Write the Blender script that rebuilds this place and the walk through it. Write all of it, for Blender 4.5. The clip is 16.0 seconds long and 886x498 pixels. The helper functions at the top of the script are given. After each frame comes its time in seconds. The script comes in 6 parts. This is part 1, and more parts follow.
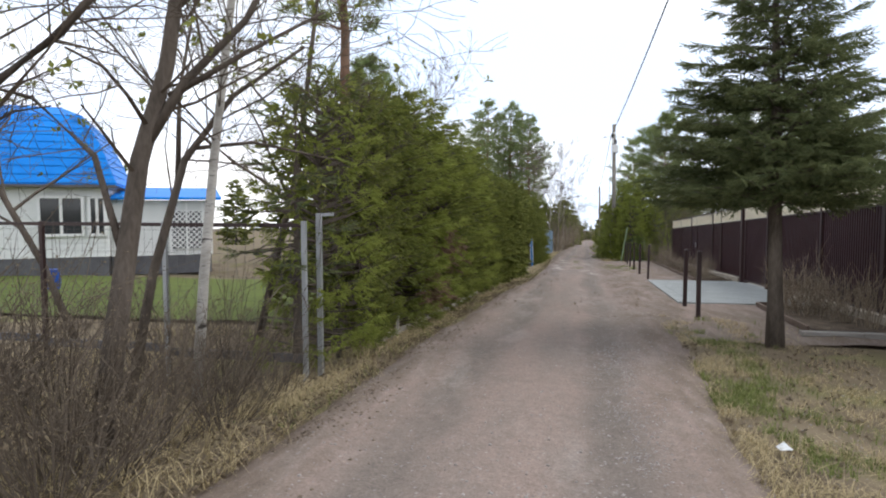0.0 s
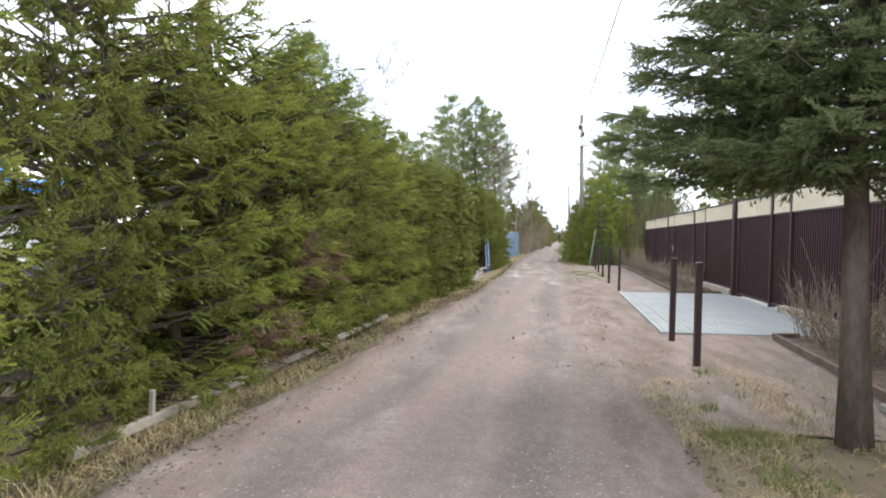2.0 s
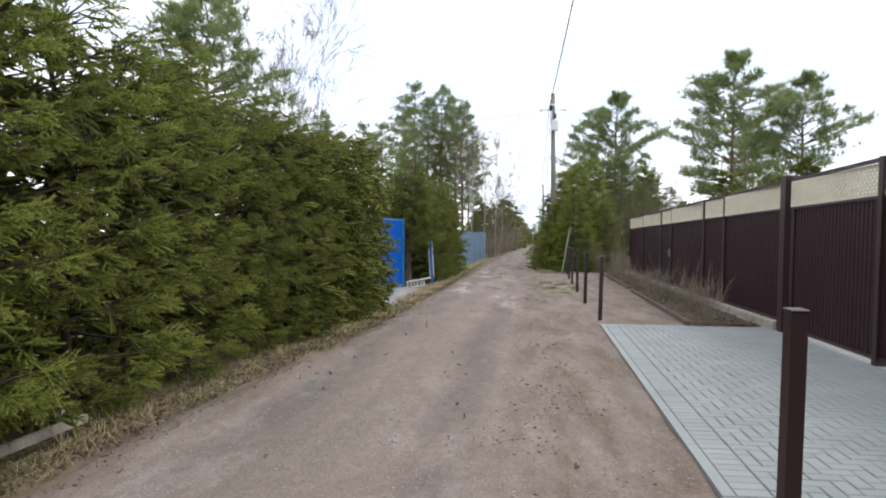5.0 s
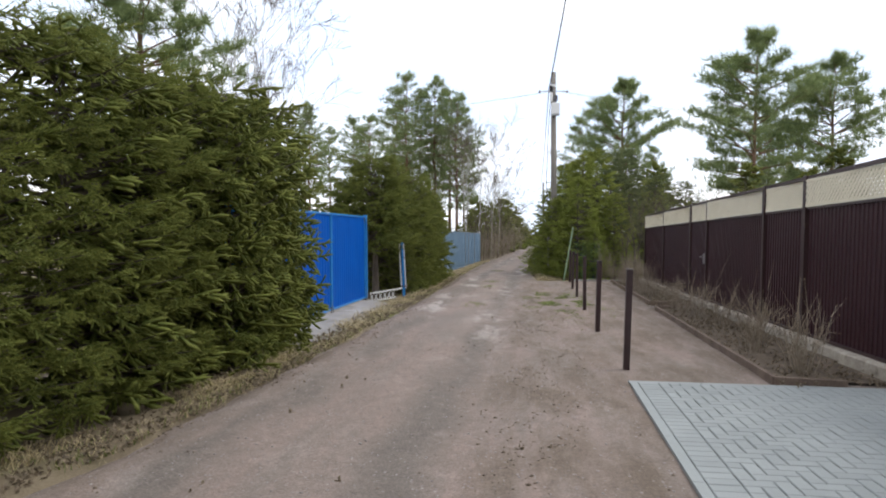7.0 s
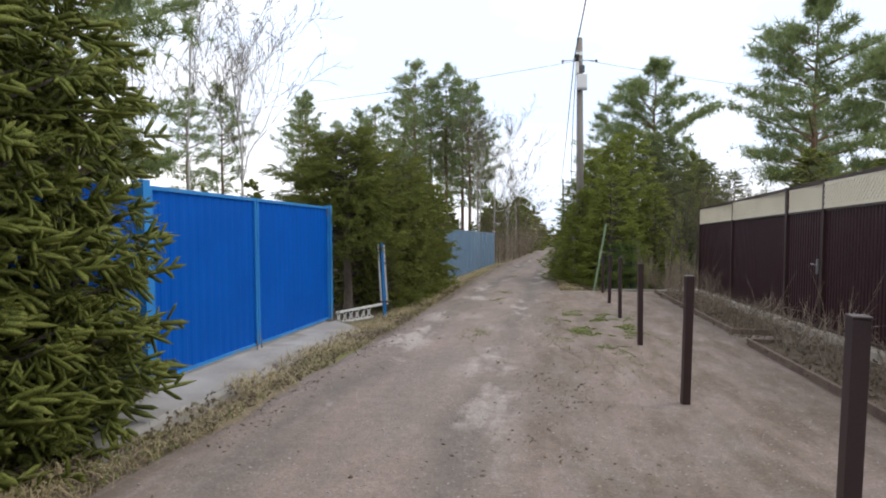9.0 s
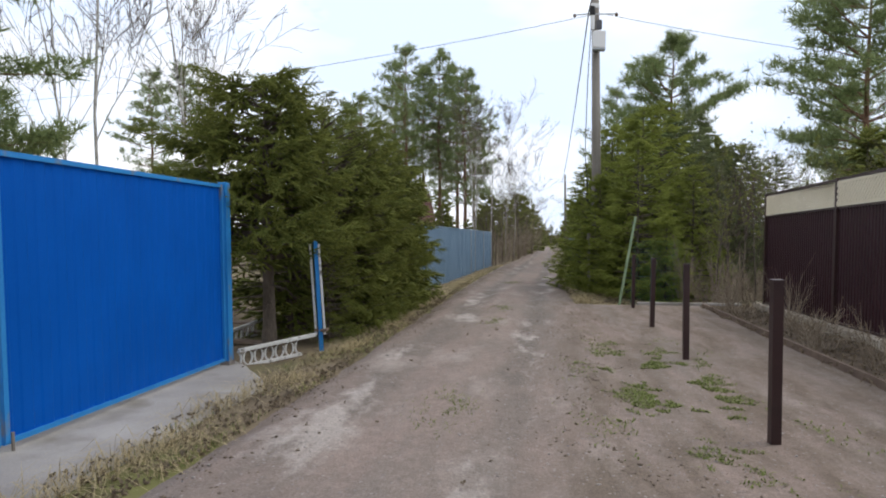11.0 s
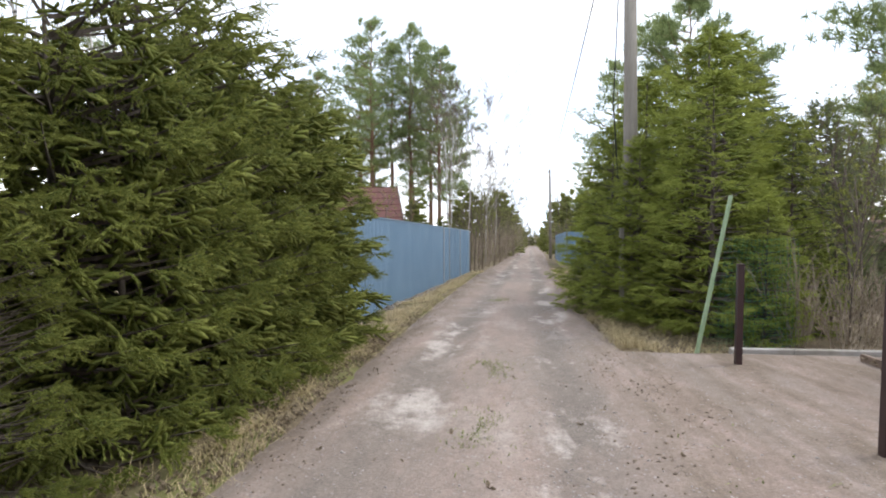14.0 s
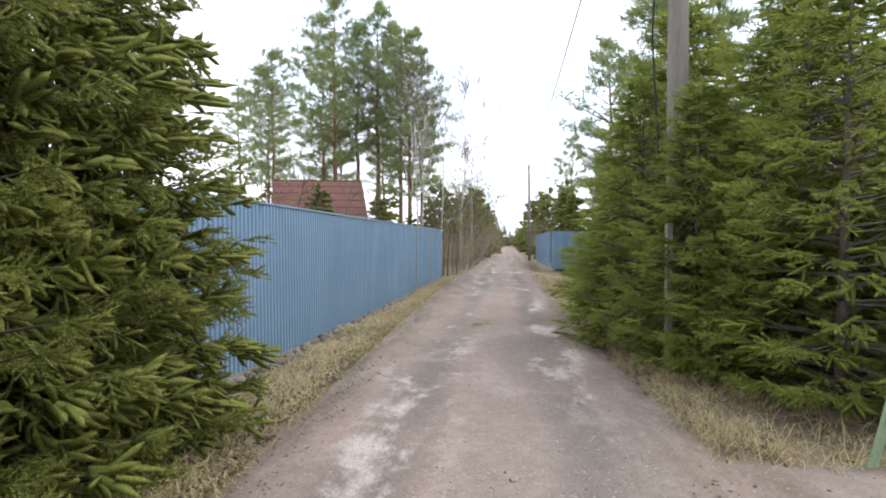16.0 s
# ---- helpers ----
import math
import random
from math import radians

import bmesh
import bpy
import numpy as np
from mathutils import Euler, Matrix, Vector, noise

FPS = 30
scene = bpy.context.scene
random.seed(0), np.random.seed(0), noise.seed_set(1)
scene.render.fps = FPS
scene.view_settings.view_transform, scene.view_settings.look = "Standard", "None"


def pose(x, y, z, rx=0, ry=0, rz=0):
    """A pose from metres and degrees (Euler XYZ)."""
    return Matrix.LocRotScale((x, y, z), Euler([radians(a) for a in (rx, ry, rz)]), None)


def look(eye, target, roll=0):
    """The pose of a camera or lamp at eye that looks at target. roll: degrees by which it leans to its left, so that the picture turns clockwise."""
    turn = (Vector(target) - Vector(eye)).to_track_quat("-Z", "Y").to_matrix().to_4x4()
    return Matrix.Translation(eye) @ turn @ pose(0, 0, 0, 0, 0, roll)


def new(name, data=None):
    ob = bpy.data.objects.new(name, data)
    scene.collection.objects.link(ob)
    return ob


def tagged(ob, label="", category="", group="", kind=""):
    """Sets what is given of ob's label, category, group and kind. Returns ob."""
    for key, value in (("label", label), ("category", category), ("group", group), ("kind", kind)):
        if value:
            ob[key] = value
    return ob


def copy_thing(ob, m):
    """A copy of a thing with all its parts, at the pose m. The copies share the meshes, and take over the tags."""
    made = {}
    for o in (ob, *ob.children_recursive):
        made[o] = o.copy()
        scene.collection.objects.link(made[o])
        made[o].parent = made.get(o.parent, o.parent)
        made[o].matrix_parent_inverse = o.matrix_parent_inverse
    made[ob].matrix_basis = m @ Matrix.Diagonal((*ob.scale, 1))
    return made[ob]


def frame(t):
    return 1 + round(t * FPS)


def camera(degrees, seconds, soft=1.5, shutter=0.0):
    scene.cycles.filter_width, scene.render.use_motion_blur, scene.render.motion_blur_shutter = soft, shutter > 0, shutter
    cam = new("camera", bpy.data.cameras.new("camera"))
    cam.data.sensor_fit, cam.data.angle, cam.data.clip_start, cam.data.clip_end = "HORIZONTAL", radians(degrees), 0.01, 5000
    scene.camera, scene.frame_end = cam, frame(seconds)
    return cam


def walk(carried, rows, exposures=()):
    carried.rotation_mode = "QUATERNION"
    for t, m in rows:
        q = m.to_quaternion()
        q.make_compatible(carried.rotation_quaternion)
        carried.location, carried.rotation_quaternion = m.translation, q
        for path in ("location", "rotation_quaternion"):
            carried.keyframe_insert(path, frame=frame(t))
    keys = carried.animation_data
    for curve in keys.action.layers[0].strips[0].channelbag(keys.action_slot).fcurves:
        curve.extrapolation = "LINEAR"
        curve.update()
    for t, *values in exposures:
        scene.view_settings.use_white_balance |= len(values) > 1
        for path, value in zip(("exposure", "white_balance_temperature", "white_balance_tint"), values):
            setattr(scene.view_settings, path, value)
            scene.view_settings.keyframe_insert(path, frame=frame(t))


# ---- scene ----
cam = camera(70.2, 16.0, soft=2.0)
METRES, EYE, TILT, LEAN, TURN = 34.2, 1.35, 0.0, 0.0, 11.2
ROWS = [
    (0.0, 0.0, 0.0, 0.0, -0.01, -3.7, 0.1),
    (0.5, 0.0089, 0.0306, -0.0012, 0.31, -3.67, 0.15),
    (1.0, 0.0177, 0.0607, -0.0022, 0.29, -3.62, 0.14),
    (1.5, 0.0281, 0.0891, -0.0032, -1.39, -3.59, 0.03),
    (2.0, 0.0383, 0.1183, -0.0049, -2.46, -3.56, -0.02),
    (2.5, 0.0504, 0.1473, -0.0068, -3.52, -3.51, 0.02),
    (3.0, 0.0604, 0.1765, -0.0082, -3.78, -3.51, 0.02),
    (3.5, 0.0702, 0.205, -0.0092, -4.28, -3.49, 0.03),
    (4.0, 0.0781, 0.2346, -0.0105, -4.27, -3.48, 0.02),
    (4.5, 0.0852, 0.2632, -0.0113, -4.44, -3.46, 0.02),
    (7.0, 0.1232, 0.4094, -0.0171, -4.37, -3.37, -0.03),
    (7.5, 0.1302, 0.4407, -0.0181, -4.07, -3.36, 0.04),
    (8.0, 0.1357, 0.4734, -0.0204, -3.65, -3.34, 0.01),
    (8.5, 0.141, 0.5057, -0.0223, -3.23, -3.34, 0.04),
    (9.0, 0.1473, 0.5382, -0.0236, -2.8, -3.3, 0.09),
    (11.5, 0.1695, 0.6977, -0.0324, -2.97, -3.23, 0.25),
    (12.0, 0.1719, 0.7282, -0.0341, -3.06, -3.16, 0.2),
    (12.5, 0.1751, 0.7591, -0.0365, -3.31, -3.12, 0.25),
    (13.0, 0.1788, 0.7911, -0.0372, -3.85, -3.14, 0.15),
    (13.5, 0.1826, 0.8223, -0.0387, -4.24, -3.11, 0.15),
    (14.0, 0.1896, 0.853, -0.0404, -4.99, -3.12, 0.14),
    (14.5, 0.1941, 0.8827, -0.0409, -5.75, -3.08, 0.04),
    (15.0, 0.1993, 0.913, -0.0421, -6.01, -3.11, 0.04),
    (15.5, 0.2041, 0.9429, -0.0432, -6.4, -3.08, 0.05),
    (16.0, 0.209, 0.9729, -0.0446, -7.23, -3.11, -0.02),
]
walk(cam, [(t, pose(0, 0, EYE, TILT, LEAN, TURN) @ pose(METRES * x, METRES * y, METRES * z, 90 + pitch, roll, yaw)) for t, x, y, z, yaw, pitch, roll in ROWS],
     [(0, 0.06), (1, 0.32), (2, 0.86), (3, 0.86), (3.5, 0.7), (4.5, 0.34), (7, 0.1), (9, 0.02), (11.5, -0.14), (12.5, 0.14), (13.5, 0.58), (14.5, 0.67), (16, 0.7)])

# ---------------------------------------------------------------- light
world = bpy.data.worlds.new("overcast_sky")
scene.world = world
world.use_nodes = True
wn, wl = world.node_tree.nodes, world.node_tree.links
wn.clear()
sky = wn.new("ShaderNodeTexSky")
sky.sky_type, sky.sun_disc = "NISHITA", False
sky.sun_elevation, sky.sun_rotation = radians(50), radians(68)
sky_bg = wn.new("ShaderNodeBackground")
sky_bg.inputs["Strength"].default_value = 0.15
cloud_bg = wn.new("ShaderNodeBackground")
cloud_bg.inputs["Color"].default_value = (0.97, 0.98, 1.0, 1)
cloud_bg.inputs["Strength"].default_value = 1.45
wtex = wn.new("ShaderNodeTexCoord")
wmap = wn.new("ShaderNodeMapping")
wmap.inputs["Scale"].default_value = (1.0, 1.0, 2.6)
wnoise = wn.new("ShaderNodeTexNoise")
wnoise.inputs["Scale"].default_value = 2.2
wnoise.inputs["Detail"].default_value = 6
wramp = wn.new("ShaderNodeValToRGB")
wramp.color_ramp.elements[0].position, wramp.color_ramp.elements[1].position = 0.22, 0.36
wmix = wn.new("ShaderNodeMixShader")
wout = wn.new("ShaderNodeOutputWorld")
wl.new(wtex.outputs["Generated"], wmap.inputs["Vector"])
wl.new(wmap.outputs["Vector"], wnoise.inputs["Vector"])
wl.new(wnoise.outputs["Fac"], wramp.inputs["Fac"])
wl.new(wramp.outputs["Color"], wmix.inputs["Fac"])
thin = wn.new("ShaderNodeTexNoise")
thin.inputs["Scale"].default_value, thin.inputs["Detail"].default_value = 1.6, 5
wl.new(wmap.outputs["Vector"], thin.inputs["Vector"])
thin_r = wn.new("ShaderNodeMapRange")
thin_r.inputs["From Min"].default_value, thin_r.inputs["From Max"].default_value = 0.45, 0.62
wl.new(thin.outputs["Fac"], thin_r.inputs["Value"])
tint = wn.new("ShaderNodeMix")
tint.data_type = "RGBA"
tint.inputs["A"].default_value, tint.inputs["B"].default_value = (0.98, 0.98, 1.0, 1), (0.66, 0.76, 0.94, 1)
wl.new(thin_r.outputs["Result"], tint.inputs["Factor"])
wl.new(tint.outputs["Result"], cloud_bg.inputs["Color"])
wl.new(sky.outputs["Color"], sky_bg.inputs["Color"])
wl.new(sky_bg.outputs["Background"], wmix.inputs[1])
wl.new(cloud_bg.outputs["Background"], wmix.inputs[2])
wl.new(wmix.outputs["Shader"], wout.inputs["Surface"])
sun = new("sun", bpy.data.lights.new("sun", "SUN"))
sun.data.energy, sun.data.angle, sun.data.color = 1.4, radians(25), (1.0, 0.96, 0.9)
sun.matrix_world = look((22, 9, 30), (0, 0, 0))

# ---------------------------------------------------------------- ground form
SLOPE = 0.0465


def gz(y):
    """Height of the lane's grade: it falls ahead, and levels out before and behind."""
    y = max(-12.0, min(y, 420.0))
    return -SLOPE * y


def lane_left(y):
    return float(np.interp(y, [-12, 3, 9, 16, 21, 31, 44, 57, 87, 114, 430], [-2.1, -1.75, -1.68, -1.4, -1.0, -0.8, -0.88, -0.71, 0.2, 1.2, 12.9]))


def lane_right(y):
    return float(np.interp(y, [-12, 3.7, 5.7, 9.3, 17.8, 29, 36, 44, 54, 76, 104, 430], [0.75, 0.93, 1.09, 1.38, 1.75, 1.95, 2.0, 1.9, 2.3, 3.1, 4.4, 16.4]))


# ---------------------------------------------------------------- materials
def material(name, dark, light, scale=8.0, rough=0.8, metal=0.0, bump=0.2, fine=80.0, island=0.0, objvar=0.0, spec=0.3, stain=None, stain_scale=1.2, stain_at=(0.55, 0.7), stretch=(1, 1, 1), coords="Object"):
    """Two scales of mottling between two base colours, an optional stain, and fine relief."""
    m = bpy.data.materials.new(name)
    m.use_nodes = True
    n, l = m.node_tree.nodes, m.node_tree.links
    b = n["Principled BSDF"]
    b.inputs["Roughness"].default_value, b.inputs["Metallic"].default_value = rough, metal
    b.inputs["Specular IOR Level"].default_value = spec
    tex = n.new("ShaderNodeNewGeometry") if coords == "World" else n.new("ShaderNodeTexCoord")
    mapping = n.new("ShaderNodeMapping")
    mapping.inputs["Scale"].default_value = stretch
    l.new(tex.outputs["Position" if coords == "World" else "Object"], mapping.inputs["Vector"])
    big, small = n.new("ShaderNodeTexNoise"), n.new("ShaderNodeTexNoise")
    big.inputs["Scale"].default_value, big.inputs["Detail"].default_value = scale, 6
    small.inputs["Scale"].default_value, small.inputs["Detail"].default_value = fine, 4
    for t in (big, small):
        l.new(mapping.outputs["Vector"], t.inputs["Vector"])
    add = n.new("ShaderNodeMath")
    add.operation = "MULTIPLY_ADD"
    l.new(small.outputs["Fac"], add.inputs[0])
    add.inputs[1].default_value = 0.6
    l.new(big.outputs["Fac"], add.inputs[2])
    value = add.outputs[0]
    if island or objvar:
        geo = n.new("ShaderNodeNewGeometry") if island else n.new("ShaderNodeObjectInfo")
        vary = n.new("ShaderNodeMath")
        vary.operation = "MULTIPLY_ADD"
        l.new(geo.outputs["Random Per Island" if island else "Random"], vary.inputs[0])
        vary.inputs[1].default_value = island or objvar
        l.new(value, vary.inputs[2])
        value = vary.outputs[0]
    ramp = n.new("ShaderNodeMapRange")
    ramp.inputs["From Min"].default_value = 0.5
    ramp.inputs["From Max"].default_value = 1.1 + (island or objvar)
    l.new(value, ramp.inputs["Value"])
    mix = n.new("ShaderNodeMix")
    mix.data_type = "RGBA"
    mix.inputs["A"].default_value, mix.inputs["B"].default_value = (*dark, 1), (*light, 1)
    l.new(ramp.outputs["Result"], mix.inputs["Factor"])
    colour = mix.outputs["Result"]
    if stain:
        sn = n.new("ShaderNodeTexNoise")
        sn.inputs["Scale"].default_value, sn.inputs["Detail"].default_value = stain_scale, 7
        l.new(mapping.outputs["Vector"], sn.inputs["Vector"])
        sr = n.new("ShaderNodeMapRange")
        sr.inputs["From Min"].default_value, sr.inputs["From Max"].default_value = stain_at
        l.new(sn.outputs["Fac"], sr.inputs["Value"])
        sm = n.new("ShaderNodeMix")
        sm.data_type = "RGBA"
        l.new(sr.outputs["Result"], sm.inputs["Factor"])
        l.new(colour, sm.inputs["A"])
        sm.inputs["B"].default_value = (*stain, 1)
        colour = sm.outputs["Result"]
    l.new(colour, b.inputs["Base Color"])
    if bump:
        bp = n.new("ShaderNodeBump")
        bp.inputs["Strength"].default_value, bp.inputs["Distance"].default_value = bump, 0.02
        l.new(value, bp.inputs["Height"])
        l.new(bp.outputs["Normal"], b.inputs["Normal"])
    return m


def foliage(name, dark, light, tip, soft=0.3, scale=1.6):
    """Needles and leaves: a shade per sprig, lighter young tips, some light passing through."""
    m = bpy.data.materials.new(name)
    m.use_nodes = True
    n, l = m.node_tree.nodes, m.node_tree.links
    b = n["Principled BSDF"]
    b.inputs["Roughness"].default_value = 0.65
    b.inputs["Specular IOR Level"].default_value = 0.15
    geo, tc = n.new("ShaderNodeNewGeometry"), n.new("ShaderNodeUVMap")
    noise_t = n.new("ShaderNodeTexNoise")
    noise_t.inputs["Scale"].default_value = scale
    noise_t.inputs["Detail"].default_value = 3
    l.new(geo.outputs["Position"], noise_t.inputs["Vector"])
    s = n.new("ShaderNodeMath")
    s.operation = "MULTIPLY_ADD"
    l.new(geo.outputs["Random Per Island"], s.inputs[0])
    s.inputs[1].default_value = 0.4
    l.new(noise_t.outputs["Fac"], s.inputs[2])
    r = n.new("ShaderNodeMapRange")
    r.inputs["From Min"].default_value, r.inputs["From Max"].default_value = 0.36, 1.0
    l.new(s.outputs[0], r.inputs["Value"])
    a = n.new("ShaderNodeMix")
    a.data_type = "RGBA"
    a.inputs["A"].default_value, a.inputs["B"].default_value = (*dark, 1), (*light, 1)
    l.new(r.outputs["Result"], a.inputs["Factor"])
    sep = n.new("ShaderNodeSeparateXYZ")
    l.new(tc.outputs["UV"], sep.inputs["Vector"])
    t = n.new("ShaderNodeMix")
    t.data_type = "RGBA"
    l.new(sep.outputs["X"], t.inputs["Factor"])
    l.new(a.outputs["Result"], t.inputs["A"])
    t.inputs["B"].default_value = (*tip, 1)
    grain = n.new("ShaderNodeTexNoise")
    grain.inputs["Scale"].default_value, grain.inputs["Detail"].default_value = 130, 2
    l.new(geo.outputs["Position"], grain.inputs["Vector"])
    gr = n.new("ShaderNodeMapRange")
    gr.inputs["From Min"].default_value, gr.inputs["From Max"].default_value = 0.35, 0.65
    gr.inputs["To Min"].default_value, gr.inputs["To Max"].default_value = 0.6, 1.4
    l.new(grain.outputs["Fac"], gr.inputs["Value"])
    gc = n.new("ShaderNodeCombineColor")
    for s_ in ("Red", "Green", "Blue"):
        l.new(gr.outputs["Result"], gc.inputs[s_])
    t2 = n.new("ShaderNodeMix")
    t2.data_type, t2.blend_type = "RGBA", "MULTIPLY"
    t2.inputs["Factor"].default_value = 1.0
    l.new(t.outputs["Result"], t2.inputs["A"])
    l.new(gc.outputs["Color"], t2.inputs["B"])
    t = t2
    l.new(t.outputs["Result"], b.inputs["Base Color"])
    tr = n.new("ShaderNodeBsdfTranslucent")
    l.new(t.outputs["Result"], tr.inputs["Color"])
    mx = n.new("ShaderNodeMixShader")
    mx.inputs["Fac"].default_value = soft
    l.new(b.outputs["BSDF"], mx.inputs[1])
    l.new(tr.outputs["BSDF"], mx.inputs[2])
    l.new(mx.outputs["Shader"], n["Material Output"].inputs["Surface"])
    return m


def gravel_road(name):
    """Packed gravel: pinkish sand and greyer worn bands drawn out along the lane, pebbles and grit."""
    m = bpy.data.materials.new(name)
    m.use_nodes = True
    n, l = m.node_tree.nodes, m.node_tree.links
    b = n["Principled BSDF"]
    b.inputs["Roughness"].default_value, b.inputs["Specular IOR Level"].default_value = 0.95, 0.1
    geo = n.new("ShaderNodeNewGeometry")

    def noise_at(scale, detail, stretch=(1, 1, 1)):
        mp = n.new("ShaderNodeMapping")
        mp.inputs["Scale"].default_value = stretch
        l.new(geo.outputs["Position"], mp.inputs["Vector"])
        t = n.new("ShaderNodeTexNoise")
        t.inputs["Scale"].default_value, t.inputs["Detail"].default_value = scale, detail
        t.inputs["Roughness"].default_value = 0.65
        l.new(mp.outputs["Vector"], t.inputs["Vector"])
        return t.outputs["Fac"]

    def ramp(v, lo, hi, a=0.0, c=1.0):
        r = n.new("ShaderNodeMapRange")
        r.inputs["From Min"].default_value, r.inputs["From Max"].default_value = lo, hi
        r.inputs["To Min"].default_value, r.inputs["To Max"].default_value = a, c
        l.new(v, r.inputs["Value"])
        return r.outputs["Result"]

    def blend(f, a, c, how="MIX"):
        x = n.new("ShaderNodeMix")
        x.data_type, x.blend_type = "RGBA", how
        for s, v in (("Factor", f), ("A", a), ("B", c)):
            if isinstance(v, tuple):
                x.inputs[s].default_value = (*v, 1)
            elif isinstance(v, float):
                x.inputs[s].default_value = v
            else:
                l.new(v, x.inputs[s])
        return x.outputs["Result"]

    bands = noise_at(1.5, 6, (1, 0.16, 1))
    patches = noise_at(1.1, 8, (1, 0.4, 1))
    grit, fine = noise_at(55, 5), noise_at(190, 3)
    base = blend(ramp(bands, 0.42, 0.62), (0.252, 0.198, 0.172), (0.212, 0.178, 0.156))
    sx = n.new("ShaderNodeSeparateXYZ")
    l.new(geo.outputs["Position"], sx.inputs["Vector"])

    def calc(op, a, c):
        x = n.new("ShaderNodeMath")
        x.operation = op
        for k, v in enumerate((a, c)):
            if isinstance(v, float):
                x.inputs[k].default_value = v
            else:
                l.new(v, x.inputs[k])
        return x.outputs[0]

    off = calc("ADD", calc("SUBTRACT", sx.outputs["X"], calc("MULTIPLY", sx.outputs["Y"], 0.0267)), 0.465)
    off = calc("ADD", off, calc("MULTIPLY", calc("SUBTRACT", noise_at(0.5, 3), 0.5), 0.7))
    track = calc("ABSOLUTE", calc("SUBTRACT", calc("ABSOLUTE", off, 0.0), 0.68), 0.0)
    worn = calc("MULTIPLY", ramp(track, 0.36, 0.1), ramp(noise_at(1.1, 6, (1, 0.3, 1)), 0.28, 0.52))
    base = blend(worn, base, (0.166, 0.142, 0.125))
    base = blend(ramp(patches, 0.56, 0.7, 0, 0.6), base, (0.37, 0.32, 0.29))
    crust = calc("ADD", noise_at(1.6, 9, (1, 0.3, 1)), calc("MULTIPLY", calc("SUBTRACT", noise_at(6, 6), 0.5), 0.22))
    crust = calc("MULTIPLY", ramp(crust, 0.54, 0.64), ramp(track, 0.5, 0.25, 0.15, 1.0))
    crust = calc("MULTIPLY", crust, ramp(sx.outputs["Y"], 20.0, 31.0, 0.25, 0.9))
    base = blend(crust, base, (0.41, 0.365, 0.335))
    drift = calc("MULTIPLY", ramp(noise_at(3.2, 8, (1, 0.25, 1)), 0.4, 0.6), ramp(calc("ABSOLUTE", off, 0.0), 0.85, 1.35))
    base = blend(calc("MULTIPLY", drift, 0.85), base, (0.15, 0.118, 0.092))
    base = blend(ramp(noise_at(2.3, 7), 0.58, 0.76, 0, 0.45), base, (0.17, 0.135, 0.118))
    g = ramp(grit, 0.3, 0.72, 0.74, 1.26)
    clod = noise_at(10, 7)
    f = calc("MULTIPLY", ramp(fine, 0.3, 0.7, 0.82, 1.18), ramp(clod, 0.36, 0.66, 0.9, 1.08))
    grey = n.new("ShaderNodeMath")
    grey.operation = "MULTIPLY"
    l.new(g, grey.inputs[0])
    l.new(f, grey.inputs[1])
    cmb = n.new("ShaderNodeCombineColor")
    for s in ("Red", "Green", "Blue"):
        l.new(grey.outputs[0], cmb.inputs[s])
    base = blend(1.0, base, cmb.outputs["Color"], "MULTIPLY")
    vor = n.new("ShaderNodeTexVoronoi")
    vor.inputs["Scale"].default_value = 38
    l.new(geo.outputs["Position"], vor.inputs["Vector"])
    sep = n.new("ShaderNodeSeparateColor")
    l.new(vor.outputs["Color"], sep.inputs["Color"])
    peb = n.new("ShaderNodeMath")
    peb.operation = "MULTIPLY"
    l.new(ramp(vor.outputs["Distance"], 0.42, 0.3), peb.inputs[0])
    l.new(ramp(sep.outputs["Red"], 0.86, 0.9), peb.inputs[1])
    stone = blend(sep.outputs["Green"], (0.15, 0.125, 0.115), (0.34, 0.31, 0.295))
    base = blend(peb.outputs[0], base, stone)
    l.new(base, b.inputs["Base Color"])
    add = n.new("ShaderNodeMath")
    add.operation = "MULTIPLY_ADD"
    l.new(peb.outputs[0], add.inputs[0])
    add.inputs[1].default_value = 0.6
    l.new(calc("ADD", grit, calc("MULTIPLY", clod, 0.8)), add.inputs[2])
    bp = n.new("ShaderNodeBump")
    bp.inputs["Strength"].default_value, bp.inputs["Distance"].default_value = 0.5, 0.02
    l.new(add.outputs[0], bp.inputs["Height"])
    l.new(bp.outputs["Normal"], b.inputs["Normal"])
    return m


M_DIRT = gravel_road("packed_pink_gravel")
M_GROUND = material("soil_and_litter", (0.085, 0.066, 0.046), (0.23, 0.185, 0.125), scale=1.3, fine=60, bump=0.6, rough=0.98, spec=0.1, stain=(0.15, 0.15, 0.06), stain_scale=0.5, stain_at=(0.55, 0.68), coords="World")
M_STRAW = foliage("dry_grass", (0.24, 0.19, 0.1), (0.43, 0.35, 0.2), (0.5, 0.42, 0.26))
M_LITTER = foliage("dead_leaves", (0.075, 0.055, 0.04), (0.2, 0.15, 0.105), (0.24, 0.2, 0.14))
M_GRASS = foliage("spring_grass", (0.085, 0.11, 0.03), (0.16, 0.2, 0.055), (0.22, 0.24, 0.085))
M_LAWN = material("lawn", (0.075, 0.095, 0.03), (0.13, 0.16, 0.045), scale=3, fine=40, bump=0.6, rough=0.95, spec=0.1, coords="World")
M_STONE = material("grey_stone_chips", (0.16, 0.14, 0.13), (0.42, 0.39, 0.37), scale=3, island=0.8, rough=0.9)
M_CRUMB = material("brown_leaf_crumbs", (0.09, 0.068, 0.05), (0.24, 0.19, 0.15), scale=3, island=0.8, rough=0.95)
